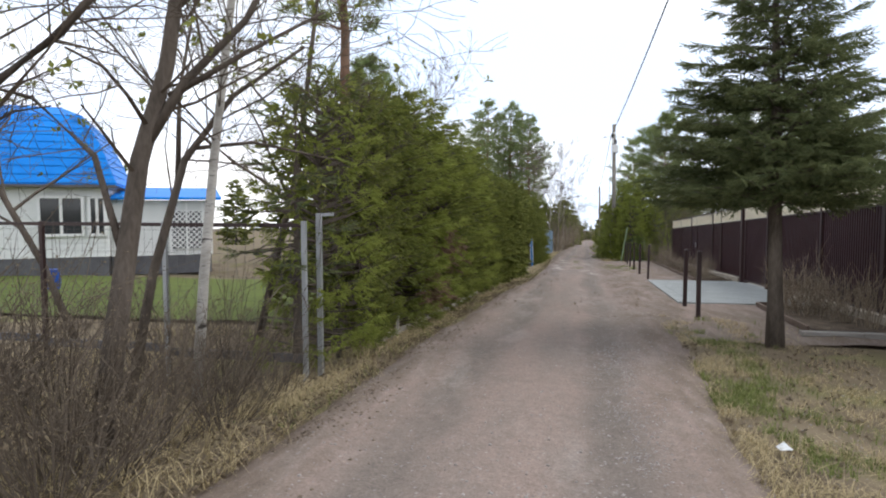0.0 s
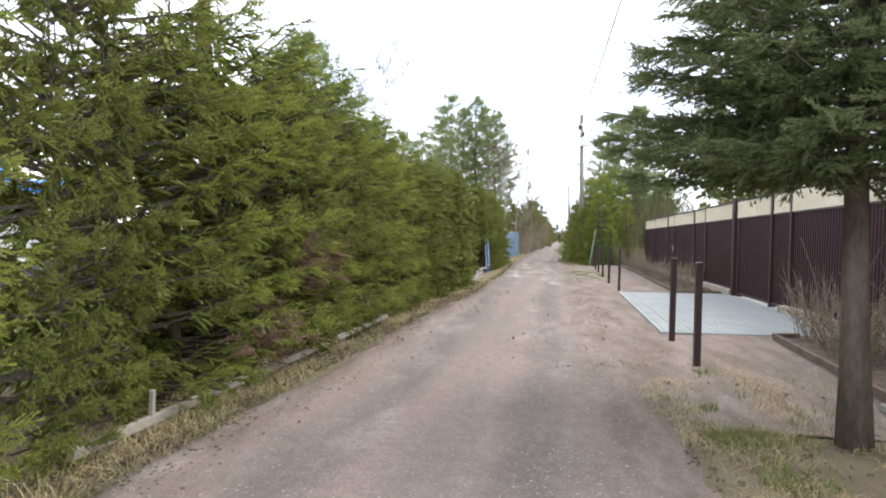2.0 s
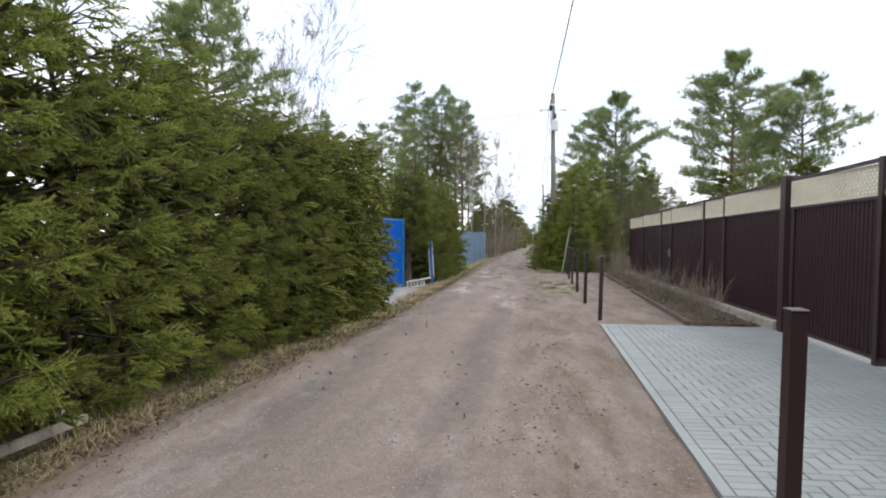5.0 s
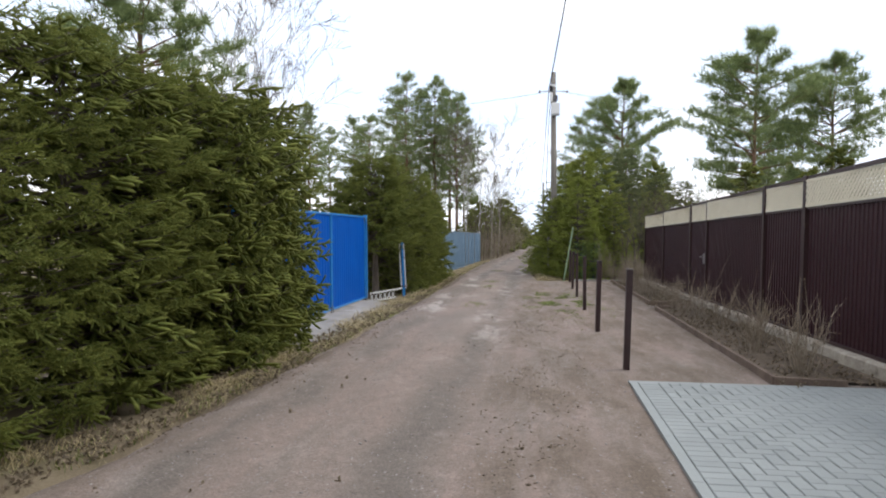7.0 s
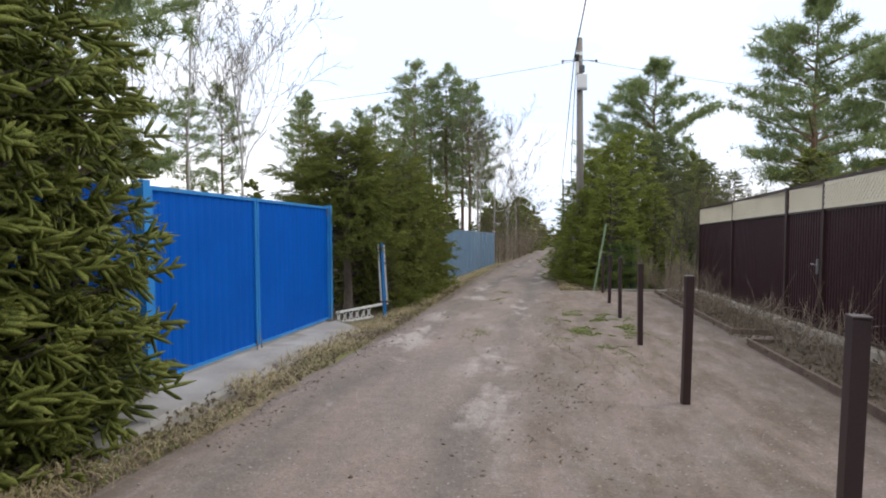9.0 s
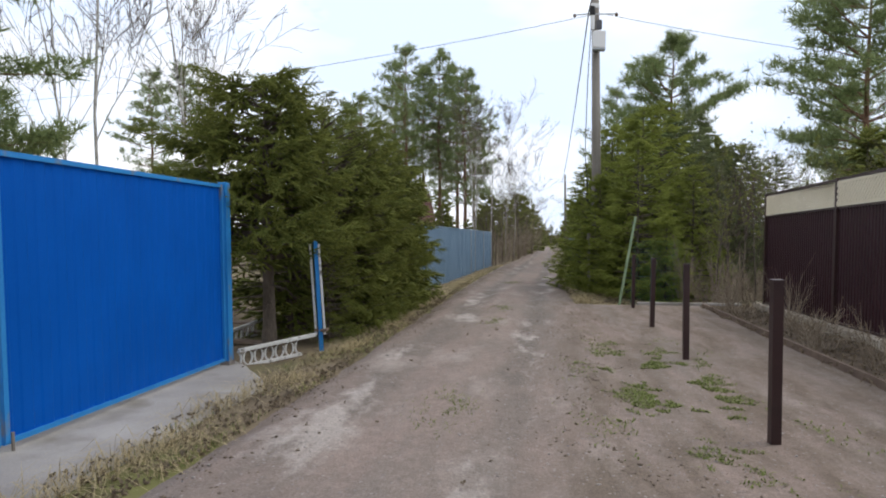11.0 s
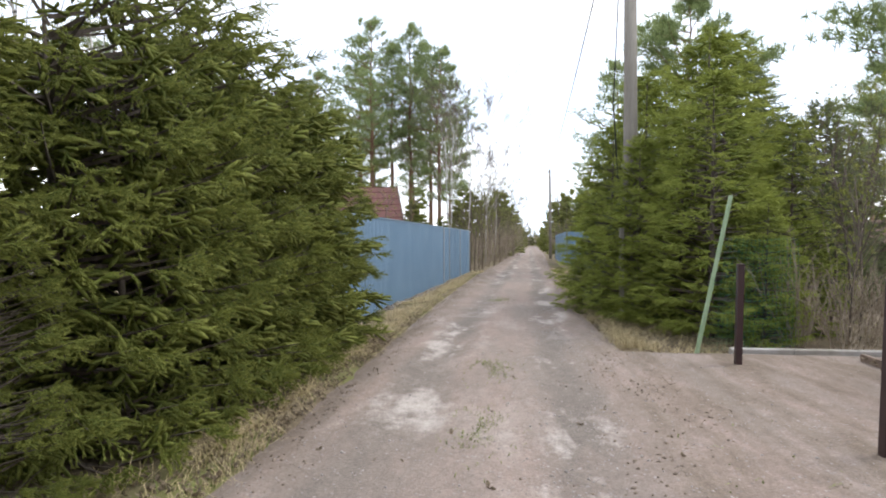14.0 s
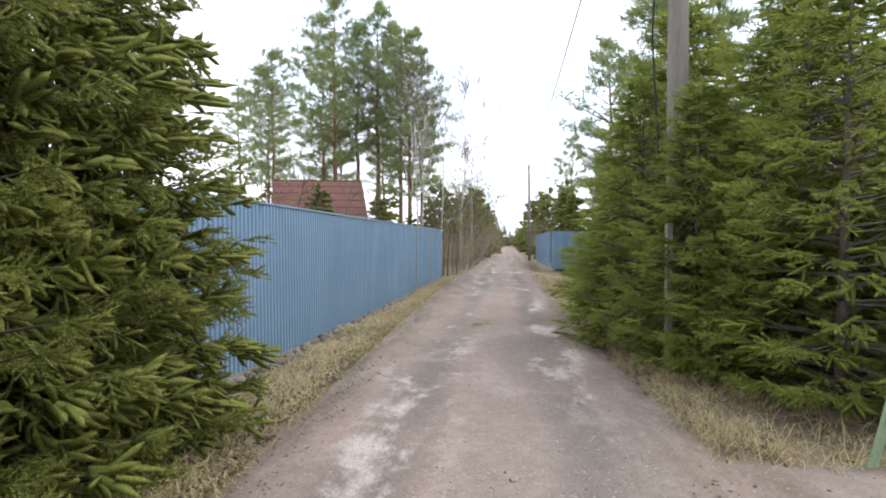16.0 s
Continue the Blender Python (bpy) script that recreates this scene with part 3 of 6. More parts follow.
def pine(seed, height, clear, reach, trunk, tufts=13, size=0.4, levels=18):
    """A Scots pine: a tall stem, irregular limbs above the clear height, tufted shoots."""
    rng = np.random.default_rng(seed)
    stem, limbs = Shape(), Shape()
    wob = [np.array([rng.normal() * 0.02 * height / 10, rng.normal() * 0.02 * height / 10]) * (i / 4) for i in range(10)]
    pts = [np.array([wob[i][0], wob[i][1], -0.2 + (height + 0.2) * i / 9]) for i in range(10)]
    stem.tube(pts, [trunk * (1 - 0.9 * i / 9) for i in range(10)], 8)
    at = lambda z: np.array([np.interp(z, [p[2] for p in pts], [p[k] for p in pts]) for k in range(3)])
    P, F, S = [], [], []
    for lv in range(levels):
        f = (lv + rng.uniform(0, 0.7)) / levels
        z = clear + (height - clear) * f
        shape = (0.55 + 0.9 * f) if f < 0.4 else (1.0 - 0.85 * (f - 0.4) / 0.6)
        for j in range(rng.integers(3, 6)):
            a, ln = rng.uniform(0, 6.28), reach * shape * rng.uniform(0.5, 1.15)
            out = np.array([math.cos(a), math.sin(a), 0])
            side = np.array([-out[1], out[0], 0])
            rise = rng.uniform(0.0, 0.35) + 0.4 * f
            bend = rng.normal() * 0.15
            curve = lambda t: at(z) + out * ln * t + side * bend * ln * t * t + np.array([0, 0, ln * rise * t])
            limbs.tube([curve(t) for t in (0, 0.4, 0.75, 1)], [0.012 * ln + 0.012, 0.012 * ln + 0.004, 0.01, 0.005], 4, False)
            pads = [rng.uniform(0.45, 0.75), rng.uniform(0.85, 1.0)]
            for _ in range(int(tufts * (0.6 + 0.5 * ln))):
                t = pads[rng.integers(2)] + rng.normal() * 0.09
                P.append(curve(t) + side * rng.normal() * 0.17 * ln + np.array([0, 0, abs(rng.normal()) * 0.1 + 0.02]) + rng.normal(size=3) * 0.06)
                F.append(out * 0.7 + side * rng.normal() * 0.5 + np.array([0, 0, 0.7]))
                S.append(size * rng.uniform(0.7, 1.25))
    V, T, U = stamp(rng, TUFTS, P, F, S)
    return mesh_of(stem, M_PINEBARK, True), array_mesh(V, T, [M_PINE], u=U), mesh_of(limbs, M_PINEBARK)


def bare_tree(seed, height, trunk, spread=0.5, depth=4, bark=None, buds=0.0, upright=0.5, forks=3, first=0.25, lean=(0, 0), least=0.0, limb=1.0, limbs=(), sprout=16):
    """A leafless tree: a tapering stem that divides into limbs, branches and fine twigs."""
    rng = np.random.default_rng(seed)
    wood, fine = Shape(), Shape()
    tips = []

    def grow(p, d, ln, r, level):
        n = 4 if level < 2 else 3
        pts, q, dd = [p], p, d
        for _ in range(n):
            dd = dd + rng.normal(size=3) * (0.07 + 0.05 * level) + np.array([0, 0, 0.06 * upright])
            dd = dd / np.linalg.norm(dd)
            q = q + dd * ln / n
            pts.append(q)
        radii = [max(least, r * (1 - 0.62 * i / n)) for i in range(n + 1)]
        (wood if level < 2 else fine).tube(pts, radii, 8 if level == 0 else 5 if level == 1 else 3, level == 0)
        if level >= depth:
            tips.extend(pts[1:])
            return
        for c in range(forks + (level == 0) * 4 + (level > 0)):
            t = rng.uniform(first if level == 0 else 0.2, 1)
            i = min(n - 1, int(t * n))
            b = pts[i] + (pts[i + 1] - pts[i]) * (t * n - i)
            side = rng.normal(size=3)
            side -= dd * (side @ dd)
            side /= np.linalg.norm(side)
            nd = dd * (1 - spread * 0.6) + side * spread + np.array([0, 0, 0.25 * upright])
            nd /= np.linalg.norm(nd)
            grow(b, nd, ln * rng.uniform(0.38, 0.62) * (1.25 - 0.5 * t) * (limb if level == 0 else 1), r * (1 - 0.6 * t) * rng.uniform(0.45, 0.65), level + 1)

    for pts, r0, r1 in limbs:
        pts = [np.array(p, float) for p in pts]
        n = len(pts) - 1
        wood.tube(pts, [r0 + (r1 - r0) * i / n for i in range(n + 1)], 9)
        for c in range(sprout):
            t = rng.uniform(first, 1) * n
            i = min(n - 1, int(t))
            dd = pts[i + 1] - pts[i]
            dd = dd / np.linalg.norm(dd)
            side = rng.normal(size=3)
            side -= dd * (side @ dd)
            nd = dd * 0.45 + side / np.linalg.norm(side) * 0.8 + np.array([0, 0, 0.15])
            grow(pts[i] + (pts[i + 1] - pts[i]) * (t - i), nd / np.linalg.norm(nd), height * rng.uniform(0.16, 0.34), (r0 + (r1 - r0) * t / n) * rng.uniform(0.2, 0.36), 2)
    d0 = np.array([lean[0], lean[1], 1.0])
    if not limbs:
        grow(np.array([0, 0, -0.1]), d0 / np.linalg.norm(d0), height, trunk, 0)
    out = [mesh_of(wood, bark or M_BARK, True), mesh_of(fine, M_TWIG if bark is None else M_BARK)]
    if buds:
        P = [t for t in tips if rng.uniform() < buds]
        V, T, U = stamp(rng, BUDS, P, rng.normal(size=(len(P), 3)), rng.uniform(0.03, 0.07, len(P)), 1.0)
        out.append(array_mesh(V, T, [M_BUD], u=U))
    return out


def leaf_bunch(rng):
    V, T, U = [], [], []
    for _ in range(4):
        d, s = rng.normal(size=3), rng.normal(size=3)
        d /= np.linalg.norm(d)
        s = np.cross(d, s)
        s *= 0.3 / np.linalg.norm(s)
        k = len(V)
        V += [np.zeros(3), d * 0.5 + s, d, d * 0.5 - s]
        T += [(k, k + 1, k + 2), (k, k + 2, k + 3)]
        U += [0, 0.4, 0.8, 0.4]
    return np.array(V), np.array(T), np.array(U)


BUDS = [leaf_bunch(_r) for _ in range(4)]


def blades(rng, P, height, width=0.006, spread=0.5, droop=0.4):
    """Grass blades rooted at P: two-segment tapering strips that bend over."""
    P = np.asarray(P, float)
    n = len(P)
    h = height * rng.uniform(0.5, 1.25, n)
    a = rng.uniform(0, 6.283, n)
    ln = rng.uniform(0, spread, n)
    out = np.stack([np.cos(a), np.sin(a), np.zeros(n)], 1)
    side = np.stack([-np.sin(a), np.cos(a), np.zeros(n)], 1) * width * rng.uniform(0.6, 1.4, n)[:, None]
    mid = P + out * (ln * h * 0.5)[:, None] + np.array([0, 0, 1]) * (h * 0.6)[:, None]
    tip = P + out * (ln * h * (1 + droop))[:, None] + np.array([0, 0, 1]) * (h * (1 - droop * rng.uniform(0, 1.6, n) * ln))[:, None]
    V = np.stack([P - side, P + side, mid - side * 0.8, mid + side * 0.8, tip], 1).reshape(-1, 3)
    T = (np.array([(0, 1, 3), (0, 3, 2), (2, 3, 4)])[None] + (np.arange(n) * 5)[:, None, None]).reshape(-1, 3)
    U = np.tile(np.array([0, 0, 0.4, 0.4, 0.9]), n)
    return V, T, U


def stuff(name, arrays, mats, label, category):
    V, T, U = arrays
    ob = new(name, array_mesh(V, T, mats, u=U))
    return tagged(ob, label, category, kind="stuff")


# ---------------------------------------------------------------- ground and lane
def hollow(x, y):
    """How far the land beside the lane lies under the lane's grade, with small unevenness."""
    l, r = lane_left(y), lane_right(y)
    d = 0.0
    if l - 0.15 < x < r + 0.15 or (10.9 < y < 37.8 and r < x < 5.4):
        return -0.09
    if x < l - 0.3 and 22.4 < y < 31.2:
        d = -0.02 if x > -1.7 else -0.26 if y < 30.3 else -0.12
    elif x < l - 0.3:
        d = -0.15 * min(1, (l - 0.3 - x) / 1.0)
    elif x > r and not 10.2 < y < 38.0:
        d = -0.06 * min(1, (x - r) / 1.0)
    return d


def ground_height(x, y):
    n = noise.noise((x * 0.7, y * 0.7, 0)) * 0.035 + noise.noise((x * 2.6, y * 2.6, 4)) * 0.012
    return gz(y) + hollow(x, y) + n - 0.03


def grid(xs_of, ys, height):
    s = Shape()
    rows = [[(x, y, height(x, y)) for x in xs_of(y)] for y in ys]
    w = len(rows[0])
    s.add([p for r in rows for p in r], [(i * w + j, i * w + j + 1, (i + 1) * w + j + 1, (i + 1) * w + j) for i in range(len(rows) - 1) for j in range(w - 1)])
    return s


xs = [-600, -250, -110, -60, -35, -22, -15, -11, -8.5, -7] + list(np.arange(-6, 8.01, 0.35)) + [9, 11, 14, 19, 28, 45, 80, 160, 300, 600]
ys = [-600, -250, -100, -40, -20, -12, -8] + list(np.arange(-6, 64, 0.4)) + list(np.arange(64, 110, 2.5)) + [120, 135, 150, 180, 220, 270, 330, 419, 421, 600]
solo("ground", grid(lambda y: xs, ys, ground_height), M_GROUND, "bare brown soil with dead grass and leaf litter", "ground", "structure", smooth=True)


def lane_height(x, y, l, r):
    """Packed surface with two worn wheel tracks, a low crown, and edges that run out under the verge."""
    u = (x - l) / (r - l)
    rut = -0.03 * (math.exp(-((u - 0.27) / 0.1) ** 2) + math.exp(-((u - 0.74) / 0.1) ** 2))
    edge = -0.09 * max(0, (abs(u - 0.5) - 0.46) / 0.11) ** 1.2
    n = noise.noise((x * 1.3, y * 0.9, 2)) * 0.018 + noise.noise((x * 5, y * 5, 7)) * 0.006
    rim = min(1.0, max(0.0, (abs(u - 0.5) - 0.38) / 0.12))
    n += rim * (noise.noise((x * 1.9, y * 1.2, 15)) * 0.05 + noise.noise((x * 6, y * 4, 16)) * 0.02)
    return gz(y) + 0.02 + rut + edge + n


def lane_xs(y):
    l, r = lane_left(y), lane_right(y)
    wl = l - 0.4 + noise.noise((3, y * 0.8, 0)) * 0.14 + noise.noise((3, y * 3, 0)) * 0.06
    wr = r + 0.4 + noise.noise((9, y * 0.8, 0)) * 0.14 + noise.noise((9, y * 3, 0)) * 0.06
    return [wl + (wr - wl) * i / 30 for i in range(31)]


lane_ys = list(np.arange(-12, 62, 0.16)) + list(np.arange(62, 150, 1.0)) + list(np.arange(150, 421, 6.0))
solo("road", grid(lane_xs, lane_ys, lambda x, y: lane_height(x, y, lane_left(y), lane_right(y))), M_DIRT, "unpaved lane of packed pinkish gravel with wheel tracks", "road", "structure", smooth=True)


def yard_height(x, y):
    e = max(0, (10.3 - y + 0.9 * noise.noise((x * 0.9, y * 0.6, 9)) + 0.25 * noise.noise((x * 4, y * 4, 9))) / 0.9, (y - 37.9) / 0.4, (1.35 + 0.02 * (y - 10) - x) / 0.5)
    return gz(y) + 0.004 - 0.06 * min(1.5, e) + noise.noise((x * 1.2, y * 1.2, 5)) * 0.014 + noise.noise((x * 5, y * 5, 8)) * 0.005


solo("yard", grid(lambda y: list(np.arange(0.9, 5.6, 0.15)), list(np.arange(9.2, 38.4, 0.16)), yard_height), M_DIRT, "strip of pinkish packed sand before the maroon fence", "ground", "structure", smooth=True)

# ---------------------------------------------------------------- maroon fence
def red_x(y):
    return 5.43 + 0.031 * (y - 25.4)


FENCE_TOP, SHEET_TOP, SHEET_LOW = 2.34, 1.92, 0.2
fence = thing("fence", (red_x(24), 24, gz(24)), "tall maroon corrugated steel fence with cream lattice strip on top", "fence")
bays = [(36.9, 33.7), (33.7, 30.4), (30.4, 28.9), (28.9, 25.4), (25.4, 23.8), (23.8, 20.75), (20.45, 17.9), (17.9, 16.8), (16.8, 14.0), (14.0, 11.2), (11.2, 8.4), (8.4, 5.6)]


def lattice(y0, y1, lo, hi, x):
    """Diagonal lattice of flat slats inside a thin border, along y, on the grade."""
    s = Shape()
    h, pitch, w = hi - lo, 0.085, 0.0195
    n = int((y1 - y0 + h) / pitch)
    for i in range(-int(h / pitch) - 1, n + 1):
        for sign, dx in ((1, 0.0), (-1, 0.006)):
            a = y0 + i * pitch
            ya, yb = (a, a + h) if sign > 0 else (a + h, a)
            za, zb = lo, hi
            pts = [(ya, za), (yb, zb)]
            (p0, q0), (p1, q1) = pts
            if max(p0, p1) <= y0 or min(p0, p1) >= y1:
                continue

            def cut(p, q, p2, q2):
                c = min(max(p, y0), y1)
                return (c, q + (q2 - q) * (c - p) / (p2 - p)) if c != p else (p, q)
            (u0, t0), (u1, t1) = cut(p0, q0, p1, q1), cut(p1, q1, p0, q0)
            if abs(u1 - u0) < 0.01:
                continue
            d = w * 0.7071
            vs = []
            for xx in (x - 0.003 - dx, x + 0.003 - dx):
                for (u, t), k in (((u0, t0), 1), ((u1, t1), 1)):
                    vs += [(xx, u - d, t + d * sign + gz(u)), (xx, u + d, t - d * sign + gz(u))]
            s.add(vs, [(0, 1, 3, 2), (4, 6, 7, 5), (0, 2, 6, 4), (1, 5, 7, 3)])
    for z in (lo, hi - 0.03):
        s.add([(x + dx, y, z + dz + gz(y)) for dx in (-0.012, 0.006) for dz in (0, 0.03) for y in (y0, y1)], [(0, 1, 3, 2), (4, 6, 7, 5), (2, 3, 7, 6), (0, 4, 5, 1)])
    return s


for k, (a, b) in enumerate(bays):
    lo = 0.12 if 5 < k < 8 else SHEET_LOW
    part("sheet", Shape().corrugated(lambda y: red_x(y), b, a, lo, SHEET_TOP, 0.1 if k not in (0, 1, 3) else 0.09, 0.014), M_MAROON, fence)
    part("lattice_panel", lattice(b + 0.04, a - 0.04, SHEET_TOP + 0.02, FENCE_TOP - 0.03, red_x((a + b) / 2)), M_CREAM, fence, "cream diagonal lattice panel")
    for z, h in ((FENCE_TOP, 0.045), (SHEET_TOP, 0.035), (lo - 0.01, 0.035)):
        part("rail", Shape().beam((red_x(a) - 0.012, a, gz(a) + z), (red_x(b) - 0.012, b, gz(b) + z), 0.05, h), M_MAROON_DARK, fence)
for y in (36.9, 33.7, 30.4, 28.9, 25.4, 23.8, 17.9, 16.8, 14.0, 11.2, 8.4, 5.6):
    w = 0.045 if y < 36 and y not in (28.9, 33.7) else 0.032
    part("post", Shape().box((red_x(y) - 0.06, y - w, gz(y) - 0.2), (red_x(y) + 0.06, y + w, gz(y) + FENCE_TOP + 0.03), 0.006), M_MAROON_DARK, fence)
part("gate_post", Shape().box((red_x(20.6) - 0.1, 20.5, gz(20.6) - 0.2), (red_x(20.6) + 0.06, 20.68, gz(20.6) + FENCE_TOP + 0.09), 0.01), M_MAROON_DARK, fence, "thick dark gate post")
part("gate_post", Shape().box((red_x(20.4) - 0.04, 20.3, gz(20.4) - 0.2), (red_x(20.4) + 0.08, 20.4, gz(20.4) + FENCE_TOP + 0.06), 0.01), M_MAROON_DARK, fence)
for y in (28.98,):
    handle = Shape().box((red_x(y) - 0.09, y - 0.02, gz(y) + 0.98), (red_x(y) - 0.055, y + 0.02, gz(y) + 1.2), 0.004)
    handle.tube([(red_x(y) - 0.09, y, gz(y) + 1.12), (red_x(y) - 0.12, y, gz(y) + 1.12), (red_x(y) - 0.12, y + 0.13, gz(y) + 1.12)], 0.009, 6)
    part("handle", handle, M_CHROME, fence, "steel lever door handle")
for a, b in ((37.2, 20.75), (17.0, 5.0)):
    n = int((a - b) / 1.5)
    for i in range(n):
        y0, y1 = b + (a - b) * i / n, b + (a - b) * (i + 1) / n
        part("plinth", Shape().box((red_x(y0) - 0.13, y0, -0.2), (red_x(y0) + 0.1, y1 - 0.008, 0.165 + 0.015 * noise.noise((y0, 0, 3))), 0.015, True), M_FOUND, fence, "rough pale beige concrete plinth")

# ---------------------------------------------------------------- bollards
bollard = thing("bollard", (2.22, 11.42, gz(11.42)), "dark brown painted square steel bollard in packed sand", "bollard", "bollards along the lane")
bx, by, bz = bollard.location
part("post", Shape().box((bx - 0.034, by - 0.034, bz - 0.1), (bx + 0.034, by + 0.034, bz + 1.13), 0.004), M_MAROON_DARK, bollard)
part("cap", Shape().box((bx - 0.038, by - 0.038, bz + 1.13), (bx + 0.038, by + 0.038, bz + 1.142), 0.003), M_MAROON_DARK, bollard)
for x, y, turn, lean in ((2.29, 13.1, 4, 0.4), (2.63, 21.76, -3, 1.0), (2.68, 24.77, 5, 0.8), (2.81, 28.04, 2, -0.5), (2.94, 31.19, -4, -0.6), (3.07, 34.09, 3, 0.5), (3.24, 37.23, 0, 0.2)):
    copy_thing(bollard, pose(x, y, gz(y), 0, lean, turn))

# ---------------------------------------------------------------- planting beds and shrubs
def bed(points, label):
    """A bed edged with boards along the given line."""
    y = points[0][1]
    b = thing("planting_bed", (points[0][0], y, gz(y)), label, "garden bed")
    for (x0, y0), (x1, y1) in zip(points, points[1:]):
        part("edge_board", Shape().beam((x0, y0, gz(y0) + 0.02), (x1, y1, gz(y1) + 0.02), 0.045, 0.14), M_BEDWOOD, b)
    return b


bed([(4.64, 21.1), (4.0, 21.2), (4.32, 28.3), (4.75, 28.3)], "narrow bed of dry soil edged with brown boards")
bed([(5.0, 29.3), (4.42, 29.35), (4.75, 37.6)], "narrow bed of leaf litter edged with brown boards")
bed([(4.1, 13.6), (3.75, 13.55), (3.45, 9.95)], "bed of dead leaves edged with brown boards")
soil = Shape()
for x0, x1, y0, y1 in ((4.05, 5.2, 21.25, 28.25), (4.5, 5.4, 29.4, 37.6), (3.6, 4.9, 9.9, 13.5)):
    n = 14
    for i in range(n):
        for j in range(6):
            c = [(x0 + (x1 - x0) * (j + dj) / 6 + 0.035 * ((y0 + (y1 - y0) * (i + di) / n) - y0), y0 + (y1 - y0) * (i + di) / n) for di, dj in ((0, 0), (0, 1), (1, 1), (1, 0))]
            soil.add([(x, y, gz(y) + 0.035 + 0.03 * noise.noise((x * 3, y * 3, 1))) for x, y in c], [(0, 1, 2, 3)])
solo("bed_soil", soil, M_BEDSOIL, "dark soil with dead leaves in the planting beds", "soil", "structure")


def shrub_mesh(seed, height, stems, width, wood=None):
    rng = np.random.default_rng(seed)
    s = Shape()
    P = []
    for _ in range(stems):
        a, r = rng.uniform(0, 6.28), rng.uniform(0, width * 0.25)
        p = np.array([math.cos(a) * r, math.sin(a) * r, -0.03])
        d = np.array([math.cos(a) * rng.uniform(0.1, 0.7) * width, math.sin(a) * rng.uniform(0.1, 0.7) * width, rng.uniform(0.55, 1.0)])
        h = height * rng.uniform(0.6, 1.1)
        q = [p + d * h * t + rng.normal(size=3) * 0.015 for t in (0, 0.35, 0.7, 1)]
        s.tube(q, [0.006, 0.0045, 0.0035, 0.0015], 3, False)
        for _ in range(4):
            t = rng.uniform(0.25, 0.9)
            b = p + d * h * t
            e = d + rng.normal(size=3) * 0.35
            s.tube([b, b + e * h * 0.18, b + e * h * 0.32], [0.003, 0.0025, 0.001], 3, False)
            P += [b + e * h * u for u in (0.2, 0.32)]
        P += q[1:]
    V, T, U = stamp(rng, BUDS, P, rng.normal(size=(len(P), 3)), rng.uniform(0.01, 0.022, len(P)), 1.0)
    return mesh_of(s, wood or M_SHRUB), array_mesh(V, T, [M_LITTER], u=U)


SHRUBS = [shrub_mesh(40 + i, h, n, w) for i, (h, n, w) in enumerate(((0.9, 22, 0.5), (0.65, 30, 0.8), (1.05, 18, 0.45)))]
rng = np.random.default_rng(8)
for y in list(np.arange(21.7, 28.2, 1.25)) + list(np.arange(29.7, 37.5, 1.2)) + [10.4, 11.0, 11.7, 12.4, 13.1]:
    x = (4.75 if y > 20 else 4.35) + 0.035 * (y - 24 if y > 20 else 0) + rng.normal() * 0.12
    tree_thing("shrub", SHRUBS[rng.integers(3)], (x, y, gz(y) + 0.04), "leafless bushy shrub with thin tan stems and buds", "shrub", rng.uniform(0, 6), ((1, 1, rng.uniform(0.75, 1.1)) if y > 20 else (1.25, 1.25, rng.uniform(1.0, 1.25))), "shrubs along the maroon fence", ("stem_clump", "foliage"))

for x, y, k, s in ((4.12, 12.7, 2, 1.15), (4.15, 13.4, 0, 1.1), (4.05, 12.0, 1, 1.3)):
    tree_thing("shrub", SHRUBS[k], (x, y, gz(y) + 0.04), "tall leafless shrub with tan stems and buds", "shrub", 2.1 * y, (s, s, s), "shrubs along the maroon fence", ("stem_clump", "foliage"))

# ---------------------------------------------------------------- left: blue gate
def gx(y):
    return -2.35 - 0.0377 * (y - 24.58)



def gate_dz(y):
    return float(np.interp(y, [21, 24.6, 30.5], [-0.01, -0.04, -0.13]))


blue = thing("gate", (gx(27.1), 27.1, gz(27.1) - 0.09), "closed bright blue steel double gate with wicket door", "gate")
GTOP = 0.68
for a, b in ((24.66, 27.2), (27.24, 30.62)):
    top = lambda y: GTOP + (0.84 - GTOP) * (30.7 - y) / 6 - 0.05
    sheet = Shape().corrugated(gx, a, b, 0, 1, 0.2, 0.007)
    sheet.v = [(x, y, (gz(y) + gate_dz(y) + 0.09) if z < gz(y) + 0.5 else top(y)) for x, y, z in sheet.v]
    leaf = part("gate_leaf", sheet, M_BLUE, blue)
    fr = Shape()
    za, zb = gz(a) + gate_dz(a) + 0.08, gz(b) + gate_dz(b) + 0.08
    fr.beam((gx(a), a, top(a)), (gx(b), b, top(b)), 0.05, 0.04)
    fr.beam((gx(a), a, za), (gx(b), b, zb), 0.045, 0.035)
    for y, z in ((a + 0.02, za), (b - 0.02, zb)):
        fr.beam((gx(y) + 0.012, y, z), (gx(y) + 0.012, y, top(y)), 0.035, 0.04)
    part("frame", fr, M_BLUELIGHT, leaf, "pale blue steel frame")
wick = Shape().corrugated(gx, 22.3, 24.45, 0, 1, 0.2, 0.007)
wick.v = [(x, y, (gz(y) + gate_dz(y) + 0.09) if z < gz(y) + 0.5 else 0.79) for x, y, z in wick.v]
door = part("wicket_door", wick, M_BLUE, blue)
y = 24.1
